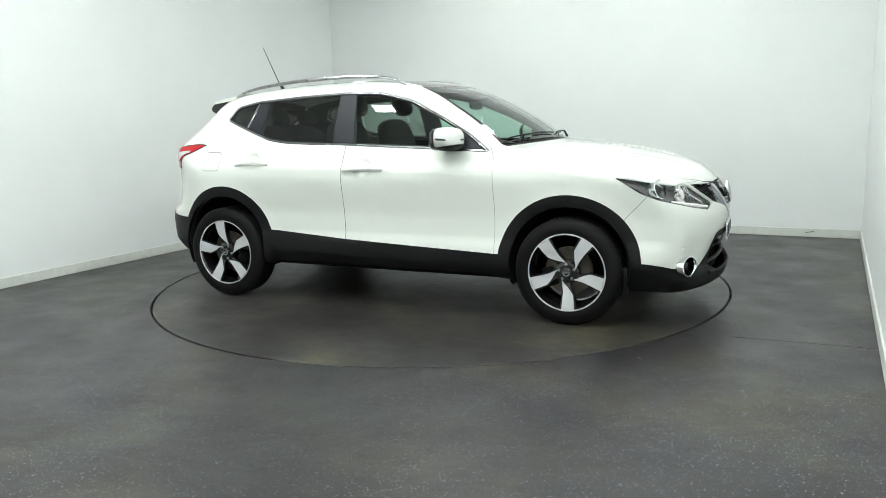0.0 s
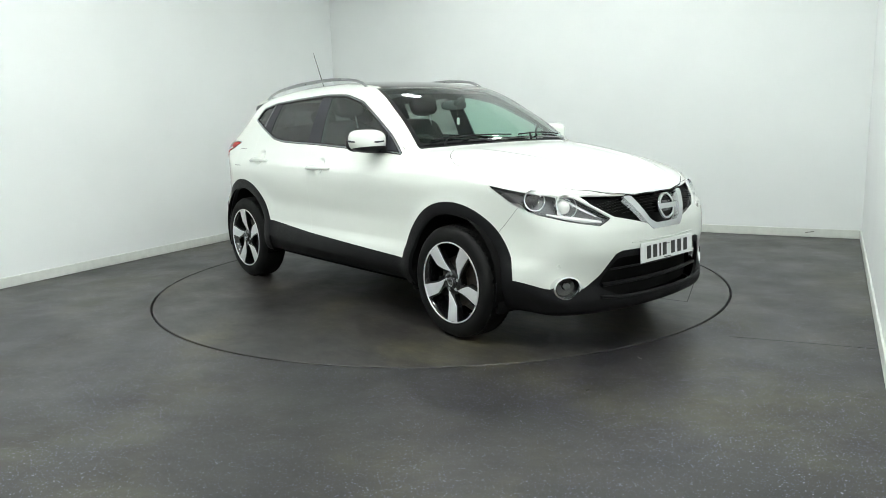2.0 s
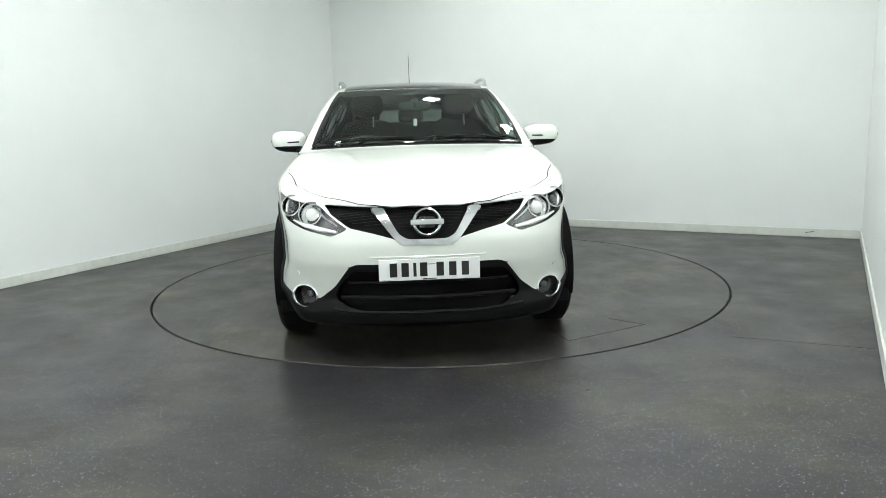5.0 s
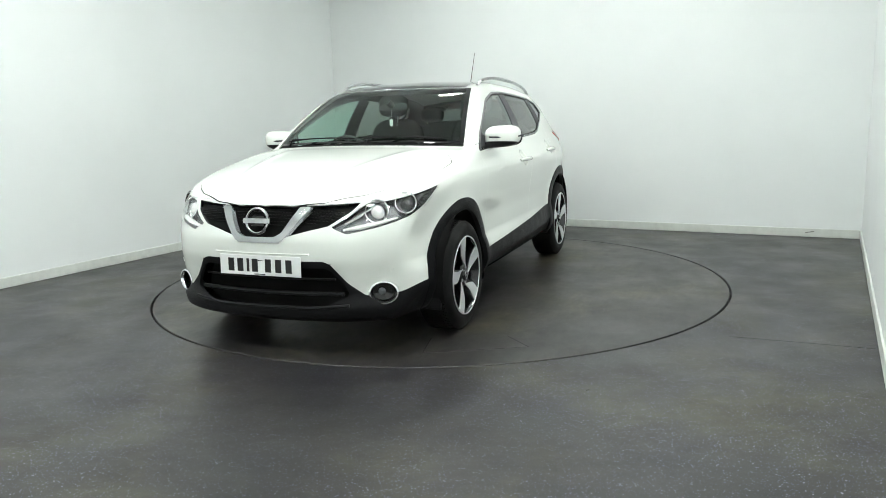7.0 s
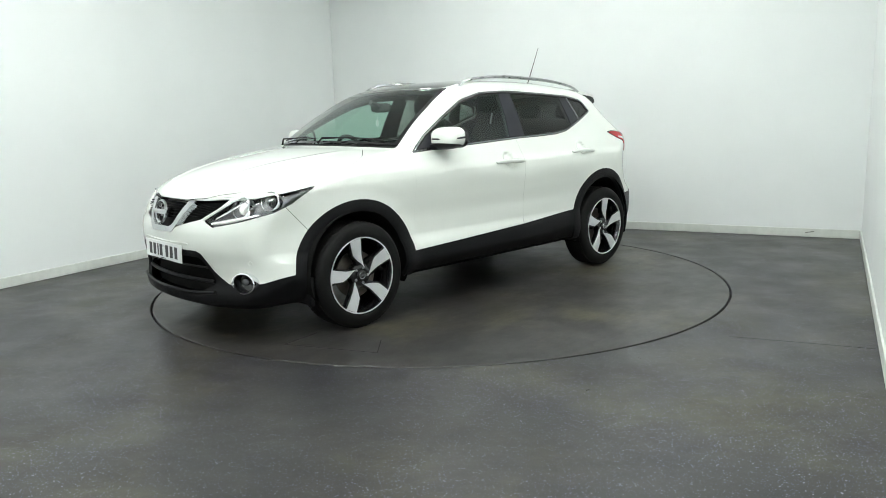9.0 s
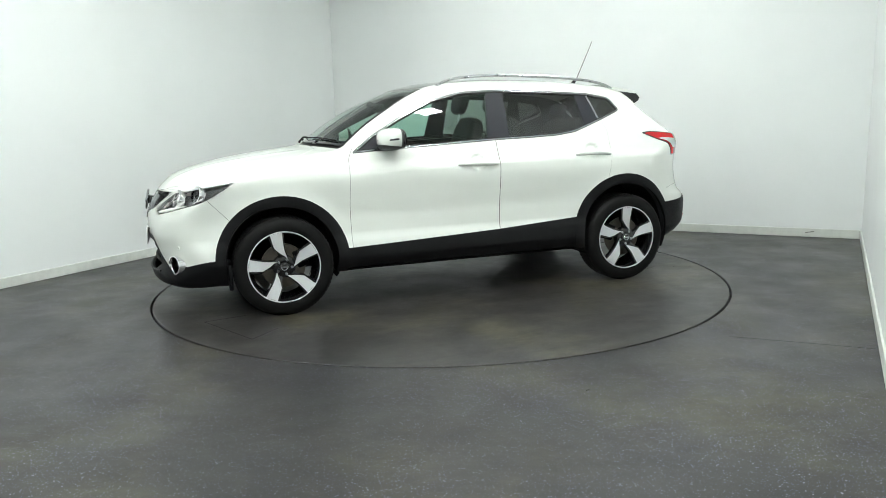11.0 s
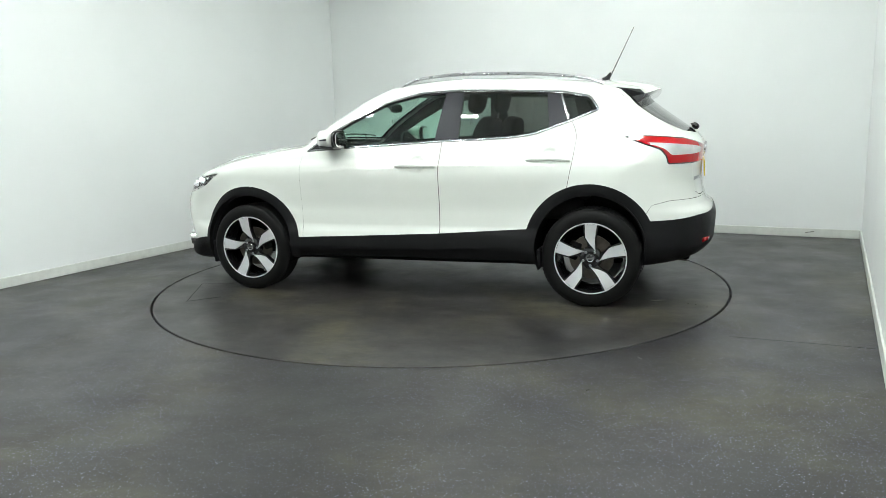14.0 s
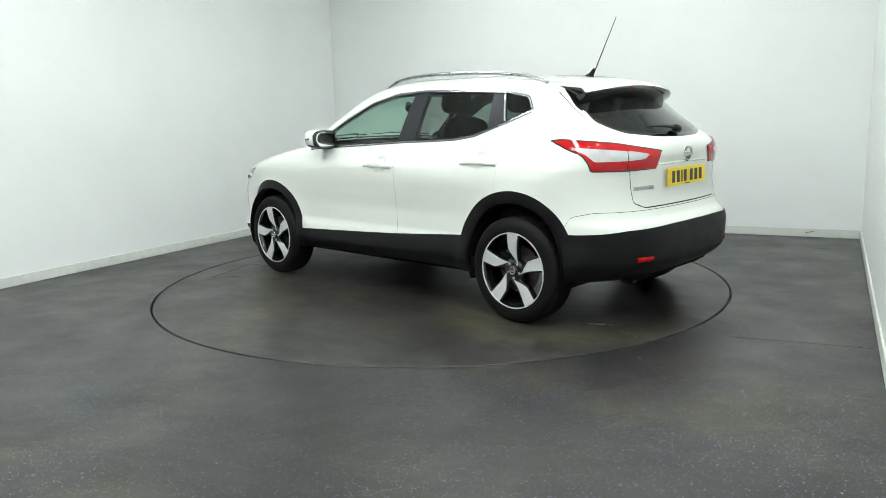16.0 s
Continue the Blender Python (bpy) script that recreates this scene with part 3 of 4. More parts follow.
# side glazing
GLAZING = [(.822, 1.050), (.525, 1.068), (.12, 1.086), (-.284, 1.106), (-.525, 1.112), (-.765, 1.122), (-.925, 1.144), (-1.163, 1.226), (-1.355, 1.300),
           (-1.285, 1.400), (-1.10, 1.436), (-.739, 1.458), (-.335, 1.474), (-.051, 1.462), (.195, 1.405), (.445, 1.287), (.656, 1.172)]
skin.panel("glazing", "side", GLAZING, flank, r=.03)
skin.region("glazing_edge", lambda p: -outline(p[:, [0, 2]], rounded(GLAZING, .03)) - .0045, flank, ("glazing",))
skin.region("glazing_in", lambda p: outline(p[:, [0, 2]], rounded(GLAZING, .03)) + .013, flank, ("glazing",))
skin.region("glass_zone", lambda p: outline(p[:, [0, 2]], rounded(GLAZING, .03)) + .022, flank, ("glazing_in",))
bar = lambda p: (p[:, 0] + 1.057) * .946 - (p[:, 2] - 1.5) * .324
skin.region("glass_quarter", lambda p: bar(p) + .006, flank, ("glass_zone",))
skin.region("chrome_bar", lambda p: bar(p) - .006, flank, ("glass_zone",))
skin.panel("pillar_b", "side", [(-.262, 1.52), (-.385, 1.52), (-.372, 1.0), (-.185, 1.0)], flank, ("glass_zone",), r=0)
skin.panel("pillar_c", "side", [(-.978, 1.50), (-1.058, 1.50), (-1.194, 1.10), (-1.03, 1.1)], flank, ("glass_zone",), r=0)
skin.panel("sail", "side", [(.60, 1.02), (.60, 1.21), (.9, 1.21), (.9, 1.02)], flank, ("glass_zone",), r=0)
skin.region("glass_front", lambda p: -.28 - p[:, 0], flank, ("glass_zone",))
skin.region("glass_rear", lambda p: p[:, 0] - 5, flank, ("glass_zone",))
# windscreen, roof pane, rear window
bowed = lambda p: p[:, 0] + .33 * p[:, 1] ** 2
edge = lambda p: p[:, 1] - np.interp(bowed(p), [.15, .35, 1.05], [.545, .565, .725])
skin.region("cowl", lambda p: np.maximum.reduce([bowed(p) - 1.065, 1.015 - bowed(p), edge(p)]), lambda c: c[:, 2] > 1.0)
skin.region("screen", lambda p: np.maximum.reduce([bowed(p) - 1.015, .315 - bowed(p), edge(p)]), lambda c: c[:, 2] > 1.0)
skin.region("windscreen", lambda p: np.maximum.reduce([bowed(p) - 1.0, .345 - bowed(p), edge(p) + .028]), lambda c: c[:, 2] > 1.0, ("screen",))
skin.region("roof_pane", lambda p: np.maximum.reduce([bowed(p) - .308, -.80 - p[:, 0], p[:, 1] - .515]), lambda c: c[:, 2] > 1.4)
REAR_PANE = [(-.1, 1.118), (.25, 1.126), (.49, 1.152), (.565, 1.19), (.60, 1.235), (.595, 1.33), (.565, 1.40), (.53, 1.475), (-.1, 1.49)]
skin.panel("rear_frit", "end", REAR_PANE, lambda c: c[:, 0] < -1.48, r=.03)
skin.region("rear_window", lambda p: outline(p[:, [1, 2]], rounded(REAR_PANE, .03)) + .022, lambda c: c[:, 0] < -1.48, ("rear_frit",))
# lamps and grille
HEAD = [(-.530, .903), (-.724, .868), (-.877, .848), (-1.0, .834), (-1.206, .716), (-1.135, .679), (-.960, .711), (-.76, .758), (-.66, .800)]
skin.panel("headlight", "front_corner", HEAD, ahead, r=.012)
skin.panel("chrome_v", "end", [(.288, .819), (.174, .671), (.135, .634), (-.1, .631), (-.1, .663), (.100, .664), (.145, .688), (.224, .819)], lambda c: c[:, 0] > 1.9, r=.012)
skin.panel("grille", "end", [(-.1, .824), (.18, .825), (.35, .832), (.54, .842), (.50, .79), (.40, .722), (.286, .697), (.19, .672), (.12, .645), (-.1, .64)], lambda c: c[:, 0] > 1.8, r=.008)
TAILL = [(-.532, 1.122), (-.60, 1.130), (-.878, 1.104), (-1.205, 1.048), (-1.165, .94), (-.958, .935), (-.737, .937), (-.722, .985), (-.69, 1.030), (-.62, 1.065)]
skin.panel("tail_edge", "rear_corner", TAILL, behind, r=.01)
skin.region("tail_red", lambda p: outline(VIEWS["rear_corner"](p), rounded(TAILL, .01)) + .008, behind, ("tail_edge",))
skin.panel("tail_clear", "rear_corner", [(-.635, 1.078), (-.80, 1.066), (-1.0, 1.048), (-1.105, 1.030), (-1.075, 1.004), (-.96, .998), (-.76, .996), (-.715, 1.036), (-.65, 1.066)], behind, ("tail_red",), r=.01)
skin.region("tail_split", lambda p: np.abs(p[:, 1] - .592) - .004, behind, ("tail_red", "tail_clear"))
# painted panels
skin.panel("front_door", "side", [(.80, 1.10), (.842, 1.02), (.852, .7), (.845, .30), (-.252, .30), (-.257, .8), (-.262, 1.13)], flank, gap=.0035)
skin.panel("rear_door", "side", [(-.251, .30), (-.256, .8), (-.261, 1.14), (-.77, 1.15), (-.93, 1.17), (-1.15, 1.26), (-1.185, 1.21), (-1.211, 1.137),
                                 (-1.193, .963), (-1.155, .766), (-1.10, .6), (-.95, .30)], flank, gap=.0035, r=.03)
skin.panel("bonnet", "top", [(1.02, -.1), (1.02, .56), (1.15, .72), (1.28, .80), (1.45, .795), (1.60, .745), (1.74, .712), (1.865, .625), (1.95, .535), (2.055, .35), (2.10, .18), (2.115, -.1)],
           lambda c: c[:, 2] > .78, gap=.006, r=.03)
skin.panel("front_bumper", "side", [(1.80, .81), (1.66, .66), (1.60, .58), (1.50, .1), (2.4, .1), (2.4, .85), (1.95, .85)], None, gap=.003, r=.02)
skin.panel("rear_bumper", "side", [(-1.58, .45), (-1.70, .675), (-1.82, .702), (-2.3, .705), (-2.3, .45)], None, gap=.003, r=.02)
skin.panel("tailgate", "end", [(-.1, .712), (.47, .712), (.552, .745), (.572, .92), (.60, 1.1), (.625, 1.25), (.60, 1.40), (.54, 1.50), (-.1, 1.52)], lambda c: c[:, 0] < -1.47, gap=.007)
skin.panel("fuel_flap", "side", [(-1.345, 1.068), (-1.51, 1.068), (-1.50, .93), (-1.335, .93)], flank, gap=.0035, r=.03, gap_label="fuel_gap")
skin.region("front_wing", lambda p: .5 - p[:, 0], lambda c: c[:, 2] < 1.12)
skin.region("roof", lambda p: np.maximum(p[:, 1] - .545, 1.42 - p[:, 2]))

car = new("car")
tagged(car, "white compact suv with black cladding standing on a turntable", "car")
OFF = Matrix.Translation((.0125, -.1792, .017))
OFF_WHEEL = Matrix.Translation((.0125, -.1792, 0))


def panel_part(name, labels, mat, shift=0.0, skirt=.012, sides=(1, -1), label="", keep=None, parent=None, own=False):
    made = []
    for group in ([(s,) for s in sides] if own else [sides]):
        p, f, n = skin.piece(labels, shift, skirt, group, keep)
        made.append(link(name, p, f, mat, parent or car, label, normals=n))
    return made


panel_part("front_door", ["front_door"], M_PAINT, own=True)
panel_part("rear_door", ["rear_door"], M_PAINT, own=True)
panel_part("front_wing", ["front_wing"], M_PAINT, own=True)
panel_part("rear_quarter", ["paint"], M_PAINT, sides=(1,))
panel_part("rear_quarter", ["paint"], M_PAINT, sides=(-1,))
panel_part("bonnet", ["bonnet"], M_PAINT)
panel_part("roof", ["roof"], M_PAINT)
front_bumper = panel_part("front_bumper", ["front_bumper"], M_PAINT)[0]
panel_part("rear_bumper", ["rear_bumper"], M_PAINT)
tailgate = panel_part("tailgate", ["tailgate"], M_PAINT)[0]
tagged(panel_part("panel_gap", ["gap"], M_GAP, -.004, 0, label="dark gaps between the panels")[0], kind="stuff")
panel_part("fuel_flap", ["fuel_flap"], M_PAINT, sides=(-1,))
panel_part("fuel_flap_gap", ["fuel_gap"], M_GAP, -.002, 0, sides=(-1,))
panel_part("rear_quarter", ["fuel_flap", "fuel_gap"], M_PAINT, 0, 0, sides=(1,))
panel_part("underbody", ["underbody"], M_DARK, 0, 0)
panel_part("arch_trim", ["arch_front"], M_CLAD, .007, .03, own=True, label="black plastic wheel arch trim")
panel_part("arch_trim", ["arch_rear"], M_CLAD, .007, .03, own=True, label="black plastic wheel arch trim")
panel_part("sill_trim", ["sill"], M_CLAD, .005, .03, own=True, label="black plastic sill cladding")
panel_part("rocker", ["sill_low"], M_CLAD, -.010, .012, own=True, label="black plastic rocker under the doors")
low = panel_part("lower_bumper", ["bumper_front_low"], M_CLAD, .004, .02, label="black plastic lower front bumper")[0]
panel_part("rear_lower_bumper", ["bumper_rear_low"], M_CLAD, .006, .02, label="black plastic lower rear bumper")
panel_part("intake", ["intake"], M_DARK, -.07, 0, label="dark lower air intake", parent=low)
panel_part("window_trim", ["glazing", "chrome_bar"], M_WINTRIM, .003, .008, own=True, label="bright metal window surround")
panel_part("window_edge", ["glazing_edge"], M_SEAL, -.001, .006, own=True)
panel_part("window_seal", ["glazing_in"], M_SEAL, -.002, .006, own=True)
panel_part("pillar_trim", ["pillar_b"], M_PILLAR, -.003, .008, own=True, label="dark door pillar cover")
panel_part("pillar_trim", ["pillar_c"], M_PILLAR, -.003, .008, own=True, label="dark door pillar cover")
panel_part("mirror_base", ["sail"], M_PILLAR, -.003, .008, own=True)
panel_part("front_side_window", ["glass_front"], M_GLASS, -.006, 0, own=True, label="lightly green-tinted side window")
panel_part("rear_side_window", ["glass_rear"], M_PRIVACY, -.006, 0, own=True, label="dark privacy glass")
panel_part("quarter_window", ["glass_quarter"], M_DARKPANE, -.006, 0, own=True, label="dark privacy glass")
panel_part("cowl", ["cowl"], M_CLAD, -.012, 0, label="black plastic cowl under the windscreen")
panel_part("windscreen_surround", ["screen"], M_GLOSS, -.001, .004)
panel_part("windscreen", ["windscreen"], M_SCREEN, -.001, 0)
panel_part("roof_window", ["roof_pane"], M_GLOSS, .001, .01, label="black glass roof panel")
panel_part("rear_window_surround", ["rear_frit"], M_GLOSS, -.002, .006)
panel_part("rear_window", ["rear_window"], M_DARKPANE, -.002, 0, label="dark privacy glass")
panel_part("grille", ["grille"], M_LATTICE, -.035, 0, label="black upper grille")
panel_part("grille_v", ["chrome_v"], M_CHROME, .005, .035, label="chrome v-shaped grille bar")
panel_part("inner_trim", ["paint", "front_door", "rear_door", "front_wing", "pillar_b", "pillar_c", "sail", "tailgate", "glazing", "gap", "fuel_flap"],
           M_TRIMIN, -.035, 0, label="charcoal inner lining", keep=lambda c: (c[:, 2] > .55) & (c[:, 0] < 1.05))
panel_part("headliner", ["roof", "roof_pane"], M_HEADLINER, -.045, 0, label="grey headliner")


def at_skin(x, y, z):
    p = onto_body(np.array([[x, y, z]]))
    n, _ = field_normal(p)
    return Vector(p[0]), Vector(n[0])


def facing(point, normal, up=(0, 0, 1)):
    """A frame at point: its z along normal, its y towards up."""
    z = Vector(normal).normalized()
    x = Vector(up).cross(z).normalized()
    y = z.cross(x)
    m = Matrix((x, y, z)).transposed().to_4x4()
    m.translation = point
    return m


def moved(bm, m):
    bmesh.ops.transform(bm, matrix=m, verts=bm.verts)
    return bm


# ---- lamps
for s in (1, -1):
    p, f, n = skin.piece(["headlight"], .001, .006, (s,))
    lamp = link("headlight", p, f, M_LENS, car, "clear headlamp with twin reflectors and dark bezel", normals=n)
    p, f, n = skin.piece(["headlight"], -.055, 0, (s,))
    link("housing", p, f, M_BEZEL, lamp, "dark grey lamp bezel", normals=n)
    for (x, y, z), r, mat in (((1.835, .71, .808), .054, M_BRIGHT), ((1.955, .605, .774), .060, M_BRIGHT)):
        pt, nn = at_skin(x, y * 1, z)
        nn = (nn + Vector((.8, 0, 0))).normalized()
        m = facing(pt - nn * .025, nn)
        if s < 0:
            m = Matrix.Diagonal((1, -1, 1, 1)) @ m
        part("reflector", moved(lathe([(r, .012), (r + .006, .010), (r + .006, -.03), (r, -.02), (r * .75, -.034), (r * .3, -.042), (.001, -.042)], 32), m), mat, lamp)
        part("projector", moved(lathe([(r * .62, -.03), (r * .6, -.012), (r * .42, .0), (.001, .006)], 24), m), M_BULB if x > 1.9 else M_GLOSS, lamp)
    bm = bmesh.new()
    trim = [at_skin(2.055, .47, .725), at_skin(2.0, .535, .765), at_skin(1.95, .575, .80), at_skin(1.90, .61, .825), at_skin(1.80, .685, .848), at_skin(1.70, .735, .862)]
    tube([(q - n_ * .034) * Vector((1, 1, 1)) if s > 0 else Vector(((q - n_ * .034).x, -(q - n_ * .034).y, (q - n_ * .034).z)) for q, n_ in trim], [.005, .007, .007, .005, .005, .004], 8, bm)
    part("light_guide", bm, M_BRIGHT, lamp, "bright daytime running strip")
    bm = bmesh.new()
    low_edge = [at_skin(2.085, .47, .700), at_skin(2.04, .56, .712), at_skin(1.98, .64, .728), at_skin(1.90, .70, .745)]
    tube([Vector(((q - n_ * .02).x, s * (q - n_ * .02).y, (q - n_ * .02).z)) for q, n_ in low_edge], [.012, .020, .016, .006], 8, bm, .7)
    part("indicator", bm, M_BULB, lamp, "pale indicator lens")
    # rear lamps
    p, f, n = skin.piece(["tail_red"], .006, .012, (s,))
    tail = link("tail_light", p, f, M_RED, car, "red tail light with clear centre", normals=n)
    p, f, n = skin.piece(["tail_clear"], .007, .012, (s,))
    link("clear_lens", p, f, M_CLEARLENS, tail, "clear silver lens", normals=n)
    p, f, n = skin.piece(["tail_edge", "tail_split"], .002, .01, (s,))
    link("lamp_edge", p, f, M_GLOSS, tail, normals=n)
    pt, nn = at_skin(2.0, .652, .354)
    nn = (nn + Vector((.5, 0, 0))).normalized()
    m = facing(pt + nn * .004, nn)
    if s < 0:
        m = Matrix.Diagonal((1, -1, 1, 1)) @ m
    wide = m @ Matrix.Diagonal((1.28, 1, 1, 1))
    fog = part("fog_light", moved(lathe([(.048, -.05), (.051, .006), (.056, .014), (.063, .012), (.067, -.03)], 40), wide), M_BRIGHT, car, "fog light in a chrome ring")
    part("bowl", moved(lathe([(.051, .002), (.046, -.03), (.001, -.034)], 32), wide), M_GLOSS, fog)
    part("lens", moved(lathe([(.020, -.033), (.020, -.020), (.013, -.014), (.001, -.012)], 24), m @ Matrix.Translation((-.008, .004, 0))), M_BEZEL, fog)
    pt, nn = at_skin(1.975, .69, .474)
    m = facing(pt, nn)
    if s < 0:
        m = Matrix.Diagonal((1, -1, 1, 1)) @ m
    part("parking_sensor", moved(lathe([(.013, -.002), (.012, .003), (.009, .0015), (.001, .002)], 20), m), M_PAINT, front_bumper)
    pt, nn = at_skin(-2.045, .55, .423)
    m = facing(pt, nn)
    if s < 0:
        m = Matrix.Diagonal((1, -1, 1, 1)) @ m
    part("reflector", moved(block((-.062, -.014, -.004), (.062, .014, .010), .004), m), M_RED, car, "red bumper reflector")

# ---- grille lattice, badges, number plates
bm, spots, signs = bmesh.new(), [], []
for row in range(7):
    z = .70 + row * .018
    for k in range(-26, 27):
        y = k * .018 + (.009 if row % 2 else 0)
        lo_z = np.interp(abs(y), [0, .13, .19, .286, .39, .5], [.66, .67, .685, .71, .735, .80])
        if z < lo_z or abs(y) > .46 or abs(abs(y) - np.interp(z, [.66, .83], [.15, .275])) < .04:
            continue
        spots.append((2.1, abs(y), z))
        signs.append(y)
for p_, y in zip(onto_body(np.array(spots)), signs):
    block((-.004, -.0065, -.0022), (.006, .0065, .0022), bm=bm, m=Matrix.Translation((p_[0] - .024, y, p_[2])))
tagged(part("grille_lattice", bm, M_LATTICE, car, "fine black grille lattice", smooth=False), kind="stuff")
pt, nn = at_skin(2.15, 0, .748)
m = facing(pt + Vector((.022, 0, 0)), (1, 0, .18))
badge = part("badge", moved(lathe([(.058, 0), (.060, .010), (.066, .014), (.074, .010), (.075, 0)], 48), m), M_CHROME, car, "round chrome maker's badge")
part("badge_bar", moved(block((-.085, -.015, .002), (.085, .015, .016), .003), m), M_CHROME, badge)
part("badge_back", moved(block((-.04, -.03, -.06), (.04, .03, .001), .003), m), M_GLOSS, badge)


def number_plate(m, mat, label):
    plate = part("number_plate", moved(block((-.26, -.0555, 0), (.26, .0555, .006), .003), m), mat, car, label, smooth=False)
    for k, x in enumerate((-.185, -.125, -.075, -.03, .055, .12, .185)):
        w = .008 if k == 2 else .019
        part("plate_bar", moved(block((x - w, -.036, .006), (x + w, .036, .0072)), m), M_INK, plate, smooth=False)
    part("plate_caption", moved(block((-.035, -.051, .006), (.035, -.046, .0068)), m), M_INK, plate, smooth=False)
    return plate


number_plate(facing((2.188, .004, .508), (1, 0, .04)), M_PLATE_W, "white front number plate with dark bars")
part("plate_ridge", tube([(NOSE(.575) - .27 * y * y + .001, y, .575) for y in np.linspace(-.30, .30, 13)], .004, 6), M_PAINT, front_bumper)
number_plate(facing((-2.026, 0, .878), (-1, 0, .03)), M_PLATE_Y, "yellow rear number plate with dark bars")
pt, nn = at_skin(-2.03, 0, 1.012)
m = facing(pt + nn * .004, nn)
badge = part("rear_badge", moved(lathe([(.036, 0), (.037, .006), (.042, .008), (.047, .005), (.048, -.006)], 40), m), M_CHROME, car, "round chrome maker's badge")
part("badge_bar", moved(block((-.054, -.010, .0), (.054, .010, .010), .002), m), M_CHROME, badge)
bm = bmesh.new()
for k in range(7):
    pt, nn = at_skin(-2.0, .545 - k * .027, .832)
    block((-.010, -.011, 0), (.010, .011, .004), bm=bm, m=facing(pt, nn))
part("model_name_bar", bm, M_SATIN, tailgate, "chrome bars in place of the model name", smooth=False)
part("tailgate_ridge", tube([at_skin(-2.03, y, .962 + .004 * math.cos(y * 5))[0] for y in np.linspace(-.34, .34, 15)], .007, 8), M_PAINT, tailgate)
for z, y1, r in ((.352, .46, .012), (.435, .42, .006)):
    part("intake_slat", tube([(NOSE(z) - .27 * y * y - .022, y, z) for y in np.linspace(-y1, y1, 17)], r, 8), M_CLAD, low)
part("intake_lip", tube([(NOSE(.285) - .27 * y * y - .62 * y**6 + .002, y, .280 + .10 * max(abs(y) - .3, 0) ** 1.2) for y in np.linspace(-.50, .50, 21)], .010, 8), M_CLAD, low)

# ---- spoiler, wiper, aerial, rails, exhaust
def spoiler():
    ys = np.linspace(-.545, .545, 25)
    top, lip = [], []
    for y in ys:
        k = (y / .545) ** 2
        x_end = -1.715 + .055 * k + .03 * k ** 4
        z_end = 1.452 - .045 * k
        top.append([(-1.36, y * 1.0, 1.522 - .034 * k), (-1.47, y, 1.508 - .036 * k), (-1.60, y, 1.488 - .040 * k), (x_end, y, z_end), (x_end - .003, y, z_end - .006)])
        lip.append([(x_end - .003, y, z_end - .006), (x_end + .006, y, z_end - .030), (x_end + .09, y * .99, z_end - .072 - .01 * k), (-1.545, y * .985, 1.412 - .03 * k), (-1.50, y * .98, 1.42 - .03 * k)])

    def grid(rows):
        bm_ = bmesh.new()
        vs = [[bm_.verts.new(p) for p in r] for r in rows]
        for a, b in zip(vs, vs[1:]):
            for i in range(len(a) - 1):
                bm_.faces.new((a[i], a[i + 1], b[i + 1], b[i]))
        return bm_
    white = part("spoiler", grid(top), M_PAINT, car, "white roof spoiler with a gloss black underside", angle=60)
    part("spoiler_lip", grid(lip), M_GLOSS, white, "gloss black underside", angle=60)

    def cap(q, s, mat):
        bm_ = bmesh.new()
        out = [bm_.verts.new((a, b + s * .002, c)) for a, b, c in q]
        inn = [bm_.verts.new((a, b - s * .012, c)) for a, b, c in q]
        bm_.faces.new(out)
        bm_.faces.new(inn[::-1])
        for i in range(len(q)):
            j = (i + 1) % len(q)
            bm_.faces.new((out[i], out[j], inn[j], inn[i]))
        part("spoiler_end", bm_, mat, white, smooth=False)
    for s in (1, -1):
        row = [top[-1], lip[-1]] if s > 0 else [top[0], lip[0]]
        under = [(a, b, c - d) for (a, b, c), d in zip(row[0][:4], (.03, .026, .018, .007))]
        cap(under + row[1][1:], s, M_GLOSS)
        cap(row[0] + under[::-1], s, M_PAINT)
    part("brake_light", block((-1.712, -.16, 1.430), (-1.690, .16, 1.447), .004), M_RED, white, "red high brake light")


spoiler()
m = facing(*at_skin(-1.95, .02, 1.155))
wiper = part("rear_wiper", moved(ball((0, 0, .022), (.045, .028, .022), 2.4), m), M_CLAD, car, "black rear wiper")
part("arm", moved(tube([(0, 0, .03), (-.16, .018, .03), (-.33, .03, .022)], [.014, .011, .006], 8, None, .6), m), M_CLAD, wiper)
aerial = part("aerial", tube([(-1.33, 0, 1.52), (-1.35, 0, 1.56), (-1.509, 0, 1.896)], [.005, .0038, .0022], 8), M_CLAD, car, "thin black roof aerial")
part("aerial_foot", tube([(-1.30, 0, 1.515), (-1.325, 0, 1.54), (-1.345, 0, 1.578)], [.032, .018, .007], 12), M_CLAD, aerial)
for s in (1, -1):
    xs = np.linspace(.13, -1.36, 26)
    zz = smooth_curve([(.13, 1.487), (.06, 1.528), (-.05, 1.556), (-.34, 1.574), (-.75, 1.563), (-1.11, 1.532), (-1.28, 1.500), (-1.36, 1.468)])
    rail = part("roof_rail", tube([(x, s * (.572 - .012 * ((x + .6) / .75) ** 2), float(zz(x)) + .006) for x in xs], [.012 + .005 * math.sin(math.pi * k / 25) for k in range(26)], 10, None, .8), M_SATIN, car, "silver roof rail")
part("exhaust", tube([(-1.65, .45, .285), (-1.93, .45, .270)], .026, 14), M_IRON, car)
part("tow_beam", block((-1.95, -.5, .26), (-1.65, .5, .31), .02), M_DARK, car)

